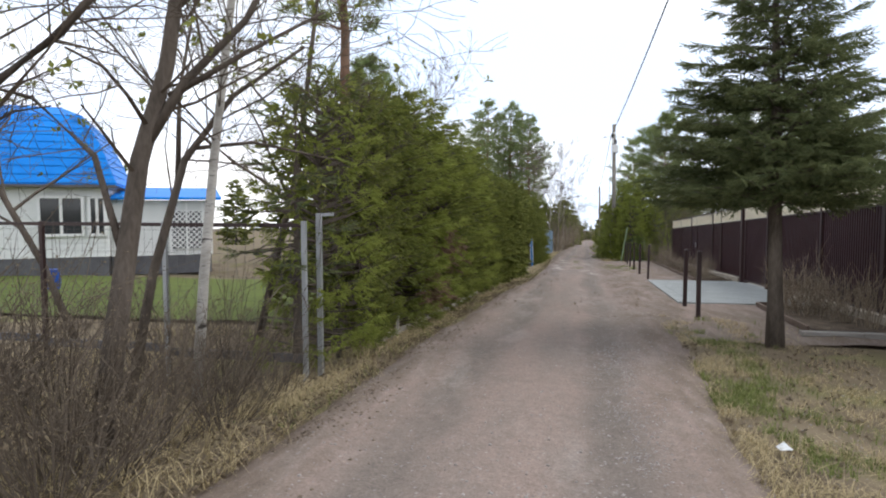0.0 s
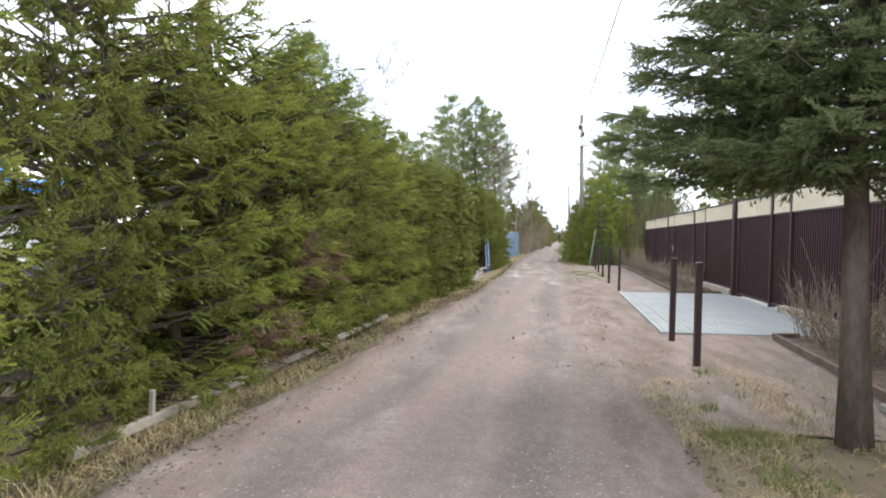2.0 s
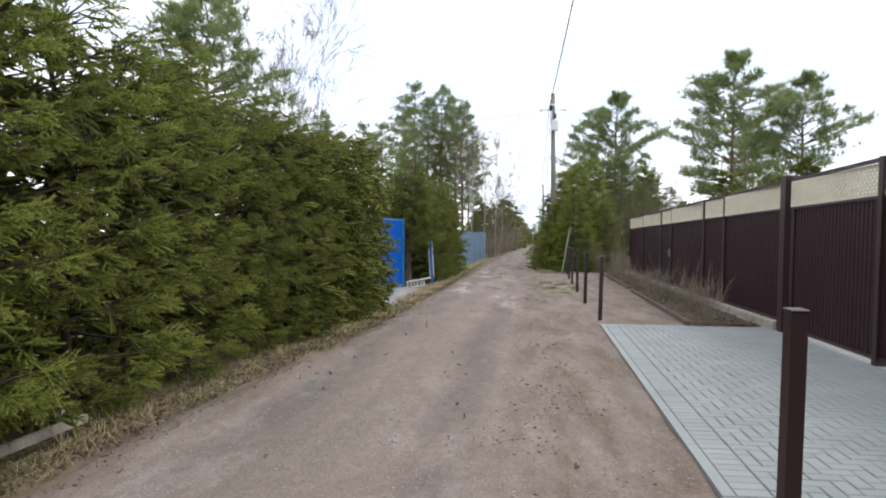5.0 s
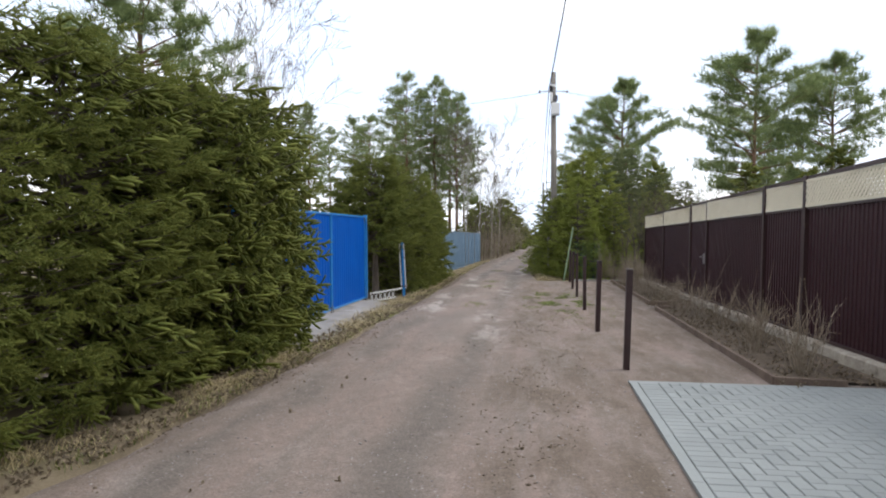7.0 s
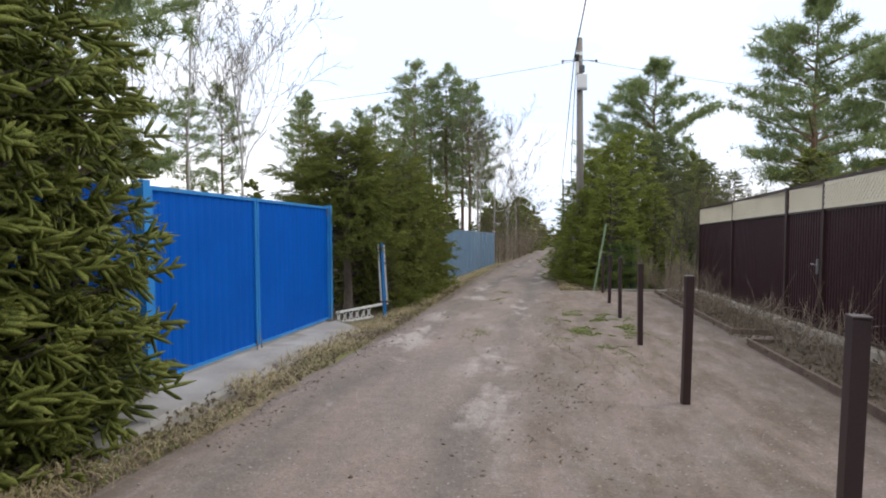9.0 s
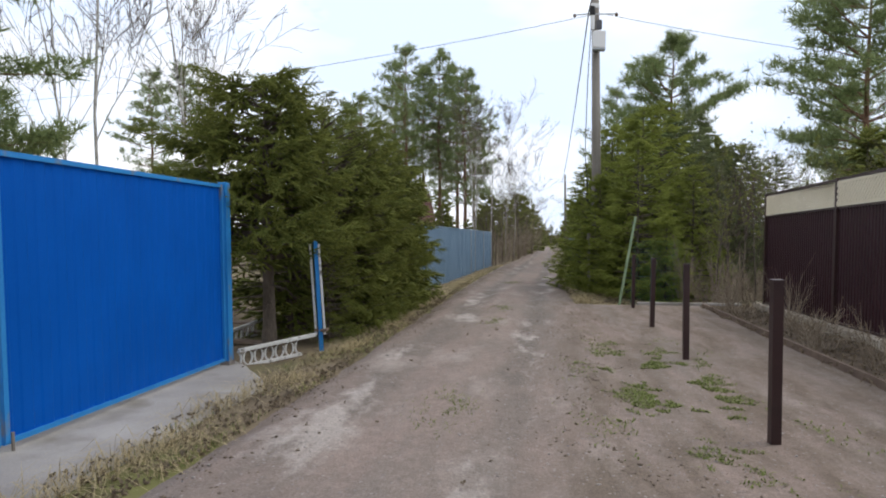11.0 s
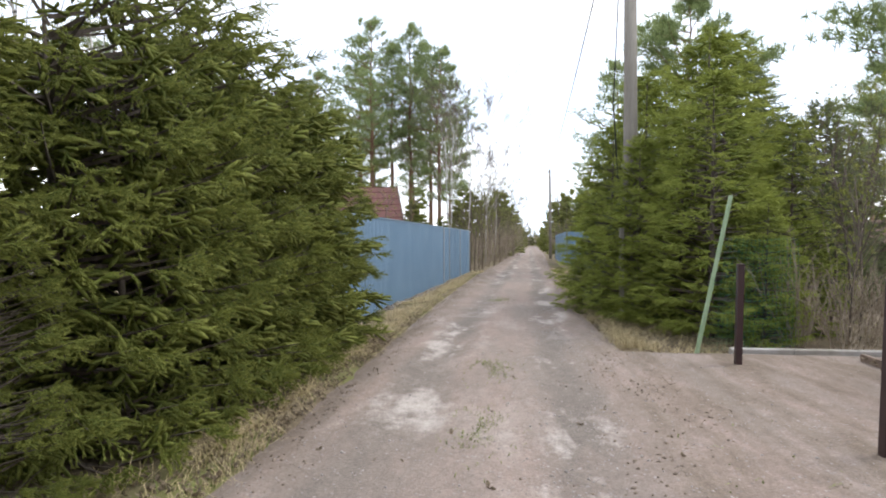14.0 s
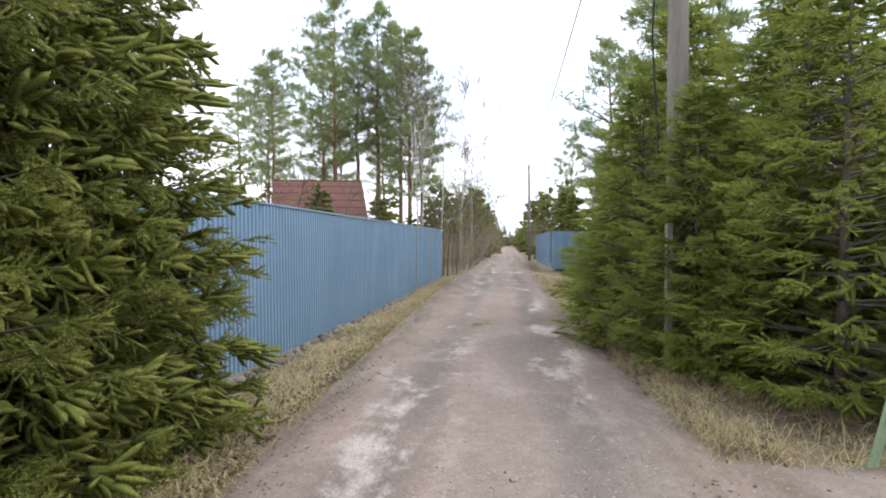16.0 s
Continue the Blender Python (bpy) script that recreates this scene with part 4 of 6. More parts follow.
part("handle", Shape().tube([(gx(y) + 0.03, 24.1, gz(24) + 1.05), (gx(y) + 0.07, 24.1, gz(24) + 1.05), (gx(y) + 0.07, 24.0, gz(24) + 1.05)], 0.012, 6).box((gx(y) + 0.015, 24.06, gz(24) + 0.9), (gx(y) + 0.03, 24.14, gz(24) + 1.1)), M_GALV, door)
for y, top in ((24.56, 0.86), (30.68, 0.68), (22.25, 0.86)):
    z = gz(y) + gate_dz(y)
    p = part("gate_post", Shape().box((gx(y) - 0.04, y - 0.055, z - 0.15), (gx(y) + 0.06, y + 0.055, top), 0.008), M_BLUELIGHT, blue, "worn pale blue square post")
    part("foot", Shape().box((gx(y) - 0.05, y - 0.065, z - 0.15), (gx(y) + 0.07, y + 0.065, z + 0.06), 0.01), M_RUBBLE, p)
bolt = Shape()
for y in (27.15, 27.3):
    bolt.tube([(gx(y) + 0.03, y, gz(y) - 0.1), (gx(y) + 0.03, y, gz(y) + 0.06)], 0.012, 6)
part("drop_bolt", bolt, M_RUBBLE, blue)

apron = Shape()
n = 40
for i in range(n + 1):
    y = 22.9 + (31.0 - 22.9) * i / n
    edge = -1.62 + 0.05 * noise.noise((y * 1.4, 0, 0)) - 0.75 * max(0, (y - 29.2) / 1.55) ** 2
    z = gz(y) + gate_dz(y) + 0.01
    apron.add([(gx(y) - 0.25, y, z), (edge - 0.06, y, z - 0.005), (edge, y, z - 0.03), (edge + 0.03, y, z - 0.2)], [])
apron.f = [(4 * i + j, 4 * i + j + 1, 4 * i + j + 5, 4 * i + j + 4) for i in range(n) for j in range(3)]
solo("concrete_apron", apron, M_CONCRETE, "worn pale concrete strip at the blue gate", "pavement", "structure")

# low ornamental lattice section lying at the gate
bal = thing("balustrade", (-2.05, 31.0, gz(31) - 0.1), "low white cast balustrade with rounded openings, leaning", "balustrade")
A, B = Vector((-2.45, 30.74, gz(30.74) - 0.19)), Vector((-1.9, 31.4, gz(31.4) - 0.12))
d = (B - A)
rail = Shape().beam(A + Vector((0, 0, 0.23)), A + d * 1.25 + Vector((0, 0, 0.24)), 0.05, 0.04)
part("rail", rail, M_WHITEPAINT, bal)
part("rail", Shape().beam(A + Vector((0, 0, 0.02)), B + Vector((0, 0, 0.02)), 0.045, 0.035), M_WHITEPAINT, bal)
for i in range(6):
    c = A + d * (i + 0.3) / 6
    s = Shape()
    w = d.normalized()
    for sg in (-1, 1):
        s.tube([c + w * sg * 0.06 + Vector((0, 0, 0.03)), c + w * sg * 0.022 + Vector((0, 0, 0.08)), c + w * sg * 0.015 + Vector((0, 0, 0.125)), c + w * sg * 0.022 + Vector((0, 0, 0.17)), c + w * sg * 0.06 + Vector((0, 0, 0.22))], 0.014, 6)
    part("baluster", s, M_WHITEPAINT, bal)

stub = thing("fence_post", (-1.75, 31.63, gz(31.63)), "bright blue post clamped between white angle irons", "post")
z = gz(31.63)
part("post", Shape().beam((-1.73, 31.72, z - 0.15), (-1.79, 31.69, z + 1.4), 0.1, 0.05), M_BLUELIGHT, stub, "blue painted post")
for s, w in ((-0.066, 0.04), (0.058, 0.014)):
    part("angle_iron", Shape().beam((-1.73 + s, 31.7, z + 0.12), (-1.79 + s, 31.67, z + 1.36), w, 0.03), M_WHITEPAINT, stub)
part("clamp", Shape().box((-1.81, 31.665, z + 0.16), (-1.64, 31.78, z + 0.2), 0.004), M_BEDWOOD, stub)

for k, (x, y, ln, turn) in enumerate(((-4.6, 34.4, 2.4, 8), (-3.9, 33.3, 1.9, -4), (-5.6, 36.5, 3.0, 14), (-3.4, 32.4, 1.3, -12))):
    c, s = math.cos(radians(turn)) * ln / 2, math.sin(radians(turn)) * ln / 2
    z = ground_height(x, y) + 0.07
    solo("plank", Shape().beam((x - c, y - s, z), (x + c, y + s, z), 0.14, 0.035), M_BEDWOOD, "brown weathered plank lying on the garden soil", "plank", place=(x, y, z), group="planks in the garden")
copy_thing(bal, pose(-3.35, 32.9, ground_height(-3.35, 32.9) + 0.02, 0, 0, 30))
rngb = np.random.default_rng(91)
P = [(x, y, ground_height(x, y) - 0.01) for x, y in zip(rngb.uniform(-9, -2.4, 5000), rngb.uniform(31, 40, 5000))]
stuff("dead_grass", blades(rngb, P, 0.16, 0.004, 1.8, 0.6), [M_LITTER], "flattened dead grass and leaves under the trees", "grass")

# ---------------------------------------------------------------- left: low board along the hedge
low = thing("edging_rail", (-2.2, 11.0, gz(11)), "low grey timber rail on short stakes below the hedge", "edging")
pts = [(-2.32, 7.6), (-2.28, 9.3), (-2.2, 11.0), (-2.16, 13.0), (-2.12, 14.8)]
for (x0, y0), (x1, y1) in zip(pts, pts[1:]):
    part("rail", Shape().beam((x0, y0, gz(y0) + 0.035), (x1, y1 - 0.01, gz(y1) + 0.035), 0.05, 0.06), M_OLDWOOD, low)
for x, y, h in ((-2.32, 8.4, 0.25), (-2.3, 10.15, 0.3), (-2.27, 11.75, 0.32), (-2.2, 12.6, 0.22), (-2.18, 14.6, 0.2)):
    part("stake", Shape().beam((x, y, gz(y) - 0.15), (x + 0.02, y, gz(y) + h), 0.035, 0.03), M_OLDWOOD, low)
for y in (10.5,):
    for s in (-0.06, 0.06):
        part("stake", Shape().beam((-2.38, y + s, gz(y) - 0.15), (-2.44 - s, y + s * 1.4, gz(y) + 0.5), 0.04, 0.035), M_WHITEPAINT, low, "split white-painted stake")

# ---------------------------------------------------------------- left: grey-blue fence
def grey_x(y):
    return -2.45 + 0.05 * (y - 40.7)


grey = thing("fence", (grey_x(50), 50, gz(50)), "grey-blue corrugated steel fence on rough rubble", "fence")
gb = [36.0, 38.5, 41.0, 43.5, 46.0, 48.5, 51.0, 53.2, 54.6, 57.8, 61.3]
for a, b in zip(gb, gb[1:]):
    part("sheet", Shape().corrugated(grey_x, a, b, -0.16, 1.9 + 0.1 * (a - 36) / 25, 0.13 if a > 50 else 0.115, 0.02), M_GREYBLUE, grey)
for y in (53.2, 54.6, 57.8, 61.3):
    part("post", Shape().box((grey_x(y) - 0.01, y - 0.03, gz(y) - 0.1), (grey_x(y) + 0.035, y + 0.03, gz(y) + 1.98), 0.004), M_GALV, grey, "pale galvanised post")
part("cap_rail", Shape().beam((grey_x(36), 36, gz(36) + 1.91), (grey_x(61.3), 61.3, gz(61.3) + 2.01), 0.04, 0.025), M_GREYBLUE, grey)

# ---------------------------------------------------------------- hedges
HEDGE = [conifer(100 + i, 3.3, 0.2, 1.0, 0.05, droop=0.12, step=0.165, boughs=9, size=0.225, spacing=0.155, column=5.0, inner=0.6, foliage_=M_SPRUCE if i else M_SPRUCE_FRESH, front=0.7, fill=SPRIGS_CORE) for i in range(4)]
rng = np.random.default_rng(3)
y = 6.5
while y < 23.5:
    face = float(np.interp(y, [6, 12, 23], [-2.15, -2.05, -1.72]))
    h = float(np.interp(y, [6, 8, 12, 16, 23], [0.95, 1.06, 1.13, 1.04, 1.0])) * rng.uniform(0.95, 1.05)
    k = 0 if rng.uniform() < (0.4 if y < 11 else 0.8 if y < 17.5 else 0.1) else rng.integers(1, 4)
    last = y > 22.6
    tree_thing("spruce_tree", HEDGE[k], (face - (0.92 if y > 8.2 else 0.55) + rng.normal() * 0.07, y, gz(y) - 0.1), "dense green spruce grown into a tall hedge", "tree", rng.uniform(-0.5, 0.5) + (0.9 if last else -0.6 if y < 6.8 else 0), (1 if y > 8.2 else 0.52, 1 if y > 8.2 else 0.75, h), "spruce hedge beside the lane")
    y += 0.82 * rng.uniform(0.9, 1.12)
HEDGE_CORE = [conifer(410 + i, 3.2, 0.1, 0.85, 0.05, droop=0.05, step=0.26, boughs=7, size=0.36, spacing=0.34, column=5.0, inner=0.3, kinds=SPRIGS_CORE, fill=SPRIGS_CORE) for i in range(2)]
for i, y in enumerate(list(np.arange(9.4, 19.0, 1.15)) + [20.0, 20.9, 21.7, 22.4, 23.1]):
    face = float(np.interp(y, [6, 12, 23], [-2.15, -2.05, -1.72]))
    tree_thing("spruce_tree", HEDGE_CORE[i % 2], (face - (1.55 if y < 19.5 else 0.98 if y < 21 else 0.74), y, gz(y) - 0.1), "shaded spruce standing behind the hedge's face", "tree", 1.9 * i, (1, 1, 1.08 if y < 17 else 1), "spruce hedge beside the lane")
for i, (x, y) in enumerate(((-2.05, 21.8), (-2.0, 22.5), (-1.95, 23.15))):
    tree_thing("spruce_tree", HEDGE_CORE[i % 2], (x, y, gz(y) - 0.1), "shaded spruce inside the end of the hedge", "tree", 2.1 * i, (0.6, 0.6, 0.98), "spruce hedge beside the lane")
# browned gap in the hedge
rngd = np.random.default_rng(31)
P, F, S = [], [], []
for _ in range(210):
    yy, zz = (rngd.normal(10.2, 0.3), rngd.normal(0.45, 0.15)) if rngd.uniform() < 0.5 else (rngd.normal(11.3, 0.3), rngd.normal(1.15, 0.17))
    P.append((-2.2 + rngd.normal() * 0.1, yy, gz(yy) + zz))
    F.append((rngd.uniform(0.2, 1), rngd.normal() * 0.7, rngd.uniform(-0.6, 0.1)))
    S.append(rngd.uniform(0.12, 0.3))
V, T, U = stamp(rngd, SPRIGS_THIN, P, F, S)
tagged(new("dead_spruce_branches", array_mesh(V, T, [M_DEAD], u=U)), "browned dead spruce branches low in the hedge", "branches", kind="stuff")

LEADTREE = conifer(121, 3.75, 1.4, 1.26, 0.11, droop=0.0, step=0.14, boughs=11, size=0.3, spacing=0.13, column=2.0, inner=0.42, foliage_=M_SPRUCE, bare=0.6, lop=(math.pi, 0.28))
tree_thing("spruce_tree", LEADTREE, (-2.6, 32.0, gz(32) - 0.15), "spruce with bare lower trunk and broad dense crown", "tree", 0.0)
y = 33.9
while y < 38.5:
    h = float(np.interp(y, [33, 35.5, 38, 40], [1.22, 1.13, 1.02, 0.88])) * rng.uniform(0.96, 1.04)
    tree_thing("spruce_tree", HEDGE[rng.integers(1, 4)], (-2.45 + 0.03 * (y - 33), y, gz(y) - 0.28), "dense dark spruce grown into a tall hedge", "tree", rng.uniform(-0.5, 0.5) + (0.8 if y > 37.3 else -0.5 if y < 34 else 0), (1.05, 1.05, h), "spruce hedge past the blue gate")
    y += 0.84
for i, y in enumerate(np.arange(33.6, 38.3, 0.9)):
    tree_thing("spruce_tree", HEDGE_CORE[i % 2], ((-2.95 if y < 36.8 else -2.35) + 0.03 * (y - 33), y, gz(y) - 0.1), "shaded spruce standing behind the hedge's face", "tree", 2.3 * i, (1, 1, 0.92), "spruce hedge past the blue gate")

tree_thing("spruce_tree", HEDGE[2], (-1.98, 32.75, gz(32.75) - 0.15), "small bushy spruce beside the blue post", "tree", 0.3, (0.42, 0.42, 0.46))
for i, y in enumerate((34.3, 35.2, 36.1, 37.0, 37.8, 38.5)):
    tree_thing("spruce_tree", HEDGE_CORE[i % 2], (-2.25 + 0.03 * (y - 33), y, gz(y) - 0.2), "shaded spruce inside the hedge", "tree", 1.1 * i, (0.75, 0.75, 1.0), "spruce hedge past the blue gate")
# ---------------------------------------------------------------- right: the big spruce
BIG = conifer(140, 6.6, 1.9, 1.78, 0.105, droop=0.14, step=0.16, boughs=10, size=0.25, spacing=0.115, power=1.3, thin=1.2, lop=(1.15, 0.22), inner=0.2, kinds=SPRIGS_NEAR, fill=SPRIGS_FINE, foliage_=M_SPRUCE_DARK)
tree_thing("spruce_tree", BIG, (2.74, 9.05, gz(9.05) - 0.03), "large dark spruce with bare trunk and wide drooping boughs", "tree", 0.6)

# ---------------------------------------------------------------- right: young spruces round the pole
YOUNG = [conifer(150 + i, 4.2, 0.15, 1.35, 0.06, droop=0.1, step=0.19, boughs=8, size=0.29, spacing=0.19, power=0.8, inner=0.46, kinds=SPRIGS_THIN, fill=SPRIGS_CORE, foliage_=M_SPRUCE_FRESH if i != 1 else M_SPRUCE_DARK) for i in range(3)]
for x, y, s, k in ((3.75, 39.9, 0.95, 0), (4.3, 39.3, 0.5, 2), (4.05, 41.3, 1.2, 2), (3.05, 41.85, 0.8, 2), (2.98, 41.5, 0.78, 0), (2.75, 43.3, 0.9, 0), (3.55, 41.0, 0.72, 2), (6.5, 44.3, 1.0, 1), (8.5, 47, 1.15, 1), (7.7, 45.2, 1.1, 1), (9.9, 48.5, 1.1, 1), (3.55, 43.9, 1.2, 0), (3.6, 46.4, 1.15, 2), (3.3, 42.9, 0.85, 1), (4.8, 42.7, 1.3, 0), (5.7, 44.8, 1.35, 1), (4.5, 46.4, 1.35, 2), (4.0, 49.2, 1.05, 0), (6.9, 47.5, 1.45, 1), (4.3, 52.5, 0.95, 1), (4.8, 57.0, 1.0, 2), (8.9, 51.0, 1.2, 0), (5.3, 40.9, 0.82, 0)):
    tree_thing("spruce_tree", YOUNG[k], (x, y, gz(y) - 0.08), "young green spruce with upright leader", "tree", 1.7 * x + y, (s * (0.62 if s == 0.8 else 1), s * (0.62 if s == 0.8 else 1), s), "young spruces beside the lane")

# ---------------------------------------------------------------- utility poles and wires
def utility_pole(x, y, height, box):
    p = thing("utility_pole", (x, y, gz(y)), "grey timber power pole with crossarm and white meter box" if box else "grey timber power pole", "utility pole")
    z = gz(y)
    part("shaft", Shape().tube([(x + 0.12 - 0.014 * t, y, z + t) for t in (-0.4, height * 0.4, height)], [0.15, 0.13, 0.1], 12), M_POLE, p, smooth=True)
    for sg, dz in ((-1, -0.78), (1, -0.8)):
        arm = part("crossarm", Shape().beam((x, y - 0.1, z + height + dz), (x + sg * 0.62, y - 0.1, z + height + dz - 0.02), 0.03, 0.03), M_GALV, p)
        part("insulator", Shape().tube([(x + sg * 0.58, y - 0.1, z + height + dz - 0.08), (x + sg * 0.58, y - 0.1, z + height + dz - 0.04), (x + sg * 0.58, y - 0.1, z + height + dz + 0.02)], [0.03, 0.05, 0.02], 8), M_BEDWOOD, arm)
    part("band", Shape().tube([(x, y, z + height - 0.62), (x, y, z + height - 0.5)], 0.125, 12), M_TRIM, p)
    if box:
        part("meter_box", Shape().box((x - 0.08, y - 0.36, z + 6.85), (x + 0.26, y - 0.13, z + 7.33), 0.02), M_TRIM, p, "white steel meter box")
        part("box_base", Shape().box((x - 0.08, y - 0.36, z + 6.8), (x + 0.26, y - 0.1, z + 6.85), 0.01), M_GALV, p)
        part("cable", Shape().tube([(x - 0.12, y - 0.1, z + 7.5), (x - 0.2, y - 0.12, z + 6.0), (x - 0.25, y, z + 4.0), (x - 0.14, y, z + 2.5)], 0.012, 4), M_BLACK, p)
        part("switch", Shape().tube([(x - 0.09, y - 0.22, z + 7.4), (x - 0.09, y - 0.22, z + 7.78)], 0.06, 10), M_TRIM, p, "white cylindrical switch")
        part("cable_clamp", Shape().box((x - 0.16, y - 0.26, z + 7.78), (x - 0.03, y - 0.1, z + 8.05), 0.03), M_BLACK, p)
        part("terminal", Shape().box((x + 0.02, y - 0.24, z + 7.4), (x + 0.17, y - 0.12, z + 7.66), 0.02), M_PLINTH, p)
    return p


utility_pole(2.84, 42.15, 8.65, True)
utility_pole(4.35, 92.0, 8.6, False)
utility_pole(2.6, -9.0, 8.6, False)


def wire(a, b, sag, r=0.022):
    a, b = Vector(a), Vector(b)
    s = Shape().tube([a.lerp(b, t) + Vector((0, 0, -4 * sag * t * (1 - t))) for t in np.linspace(0, 1, 17)], r, 4)
    solo("overhead_wire", s, M_BLACK, "black overhead power cable slung between poles", "cable", place=tuple(a))


wire((2.2, -9, gz(-9) + 7.9), (2.65, 42.05, gz(42) + 7.9), 0.5)
wire((2.65, 42.05, gz(42) + 7.9), (4.0, 91.9, gz(92) + 7.85), 0.7)
wire((2.9, 42.05, gz(42) + 7.85), (-24, 48, gz(48) + 7.4), 0.5, 0.008)
wire((3.0, 42.05, gz(42) + 7.85), (24, 50, gz(50) + 7.2), 0.4, 0.008)
stake = Shape().beam((2.68, 41.5, gz(41.5) - 0.2), (2.67, 41.55, gz(41.5) + 1.65), 0.07, 0.06)
solo("timber_stake", stake, M_OLDWOOD, "pale weathered timber stake beside the power pole", "stake", place=(2.68, 41.5, gz(41.5)))

pole = thing("leaning_pole", (3.09, 38.26, gz(38.26)), "pale green painted pole leaning out of the grass", "pole")
part("shaft", Shape().tube([(3.08, 38.28, gz(38.3) - 0.1), (3.4, 38.07, gz(38.07) + 1.97)], [0.03, 0.026], 8), M_GREENPAINT, pole)

net = Shape()
na, nb = Vector((3.14, 38.27, gz(38.3))), Vector((4.5, 38.75, gz(38.75)))
for i in range(19):
    q = na.lerp(nb, i / 18) + Vector((0.2 * (1 - i / 18), 0, 0))
    net.tube([q, q + Vector((0.02, 0, 0.8)), q + Vector((0.1 * (1 - i / 18), 0, 1.45))], 0.0013, 3, False)
    z = Vector((0, 0, 0.08 * i))
    net.tube([na + z + Vector((0.16 * i / 18, 0, 0)), na.lerp(nb, 0.5) + z + Vector((0.05, 0.03, -0.03)), nb + z], 0.0013, 3, False)
solo("garden_netting", net, M_NET, "fine green plastic netting hung from the leaning pole", "netting", place=tuple(na))
kerb = Shape()
for i in range(3):
    kerb.box((3.45 + 0.75 * i, 38.05, -0.1), (4.19 + 0.75 * i, 38.17, 0.05), 0.01, True)
solo("kerb", kerb, M_CONCRETE, "pale concrete edging at the end of the sand strip", "kerb", "structure")
kerb = Shape()
for i in range(3):
    kerb.box((3.3 + 0.8 * i, 9.72, -0.1), (4.09 + 0.8 * i, 9.86, 0.04), 0.01, True)
solo("kerb", kerb, M_CONCRETE, "pale concrete edging before the sand strip", "kerb", "structure")

# ---------------------------------------------------------------- left: garden fence, trees and house
gf = thing("garden_fence", (-4.25, 6.06, gz(6)), "black steel rail fence with thin posts and wire mesh", "fence")
fence_posts = [(-2.57, 5.87, M_GALV), (-4.25, 6.06, M_GALV), (-5.97, 6.25, M_MAROON_DARK), (-7.7, 6.45, M_MAROON_DARK), (-9.5, 6.65, M_MAROON_DARK)]
for x, y, m in fence_posts:
    part("post", Shape().box((x - 0.022, y - 0.022, gz(y) - 0.3), (x + 0.022, y + 0.022, gz(y) + 1.5), 0.004), m, gf)
for (x0, y0, _), (x1, y1, _) in zip(fence_posts, fence_posts[1:]):
    z = gz(6)
    part("rail", Shape().beam((x0, y0, z + 1.46), (x1, y1, z + 1.46), 0.03, 0.04), M_MAROON_DARK, gf)
    part("board", Shape().beam((x0, y0, z + 0.12), (x1, y1, z + 0.08), 0.03, 0.09), M_PLINTH, gf, "dark board along the fence foot")
    mesh = Shape()
    for i in range(16):
        f = (i + 0.5) / 16
        x, y = x0 + (x1 - x0) * f, y0 + (y1 - y0) * f
        mesh.tube([(x, y, z + 0.1), (x, y, z + 1.45)], 0.0016, 3, False)
    for i in range(6):
        mesh.tube([(x0, y0, z + 0.2 + 0.24 * i), (x1, y1, z + 0.2 + 0.24 * i)], 0.0016, 3, False)
    part("wire_mesh", mesh, M_PLINTH, gf, "thin dark wire mesh")
post = thing("steel_post", (-2.5, 6.09, gz(6)), "pale galvanised steel post with a short top arm", "post")
part("shaft", Shape().box((-2.525, 6.065, gz(6) - 0.2), (-2.475, 6.115, gz(6) + 1.58), 0.004), M_GALV, post)
part("arm", Shape().beam((-2.5, 6.09, gz(6) + 1.56), (-2.43, 6.3, gz(6) + 1.57), 0.03, 0.03), M_GALV, post)

solo("lawn", grid(lambda y: list(np.linspace(-24, -3.6, 30)), list(np.linspace(9.8, 19.5, 20)), lambda x, y: gz(y) - 0.12 + 0.04 * noise.noise((x, y, 0))), M_LAWN, "short bright green garden lawn", "lawn", "structure", smooth=True)

BARE = [bare_tree(236, 4.6, 0.05, 0.7, 4, None, 0.05, 0.4, 4, 0.25, (0.2, 0.12), 0.0022, 0.7)]
THICKET = [shrub_mesh(60 + i, 1.7, 44, 0.9, M_TWIG) for i in range(2)]
BIRCH = [bare_tree(210 + i, 9.0, 0.05, 0.45, 4, M_BIRCH, 0.03, 0.8, 3, 0.25, (0, 0), 0.007) for i in range(2)]
SCRUB = [bare_tree(220 + i, 3.2, 0.03, 0.6, 3, None, 0.12, 0.7, 5, 0.08) for i in range(2)]
names3 = ("trunk", "branching", "foliage")
FORKED = bare_tree(241, 4.6, 0.07, depth=4, buds=0.06, upright=0.3, forks=2, first=0.36, least=0.0018, limbs=(
    ([(0, 0, -0.1), (0.07, 0.1, 0.7), (0.08, 0.38, 1.85), (0.3, 0.4, 2.5), (0.42, 0.5, 3.5), (0.5, 0.6, 5.2)], 0.085, 0.03),
    ([(0.12, 0.38, 1.95), (0.4, 0.45, 2.4), (0.8, 0.6, 2.85), (1.2, 0.8, 3.7)], 0.042, 0.014),
    ([(0.3, 0.42, 2.3), (0.8, 0.55, 2.6), (1.35, 0.7, 2.9)], 0.026, 0.008),
    ([(0.06, 0.2, 1.2), (-0.3, 0.4, 1.9), (-0.9, 0.5, 2.35), (-1.5, 0.6, 2.5)], 0.028, 0.008)), sprout=15)
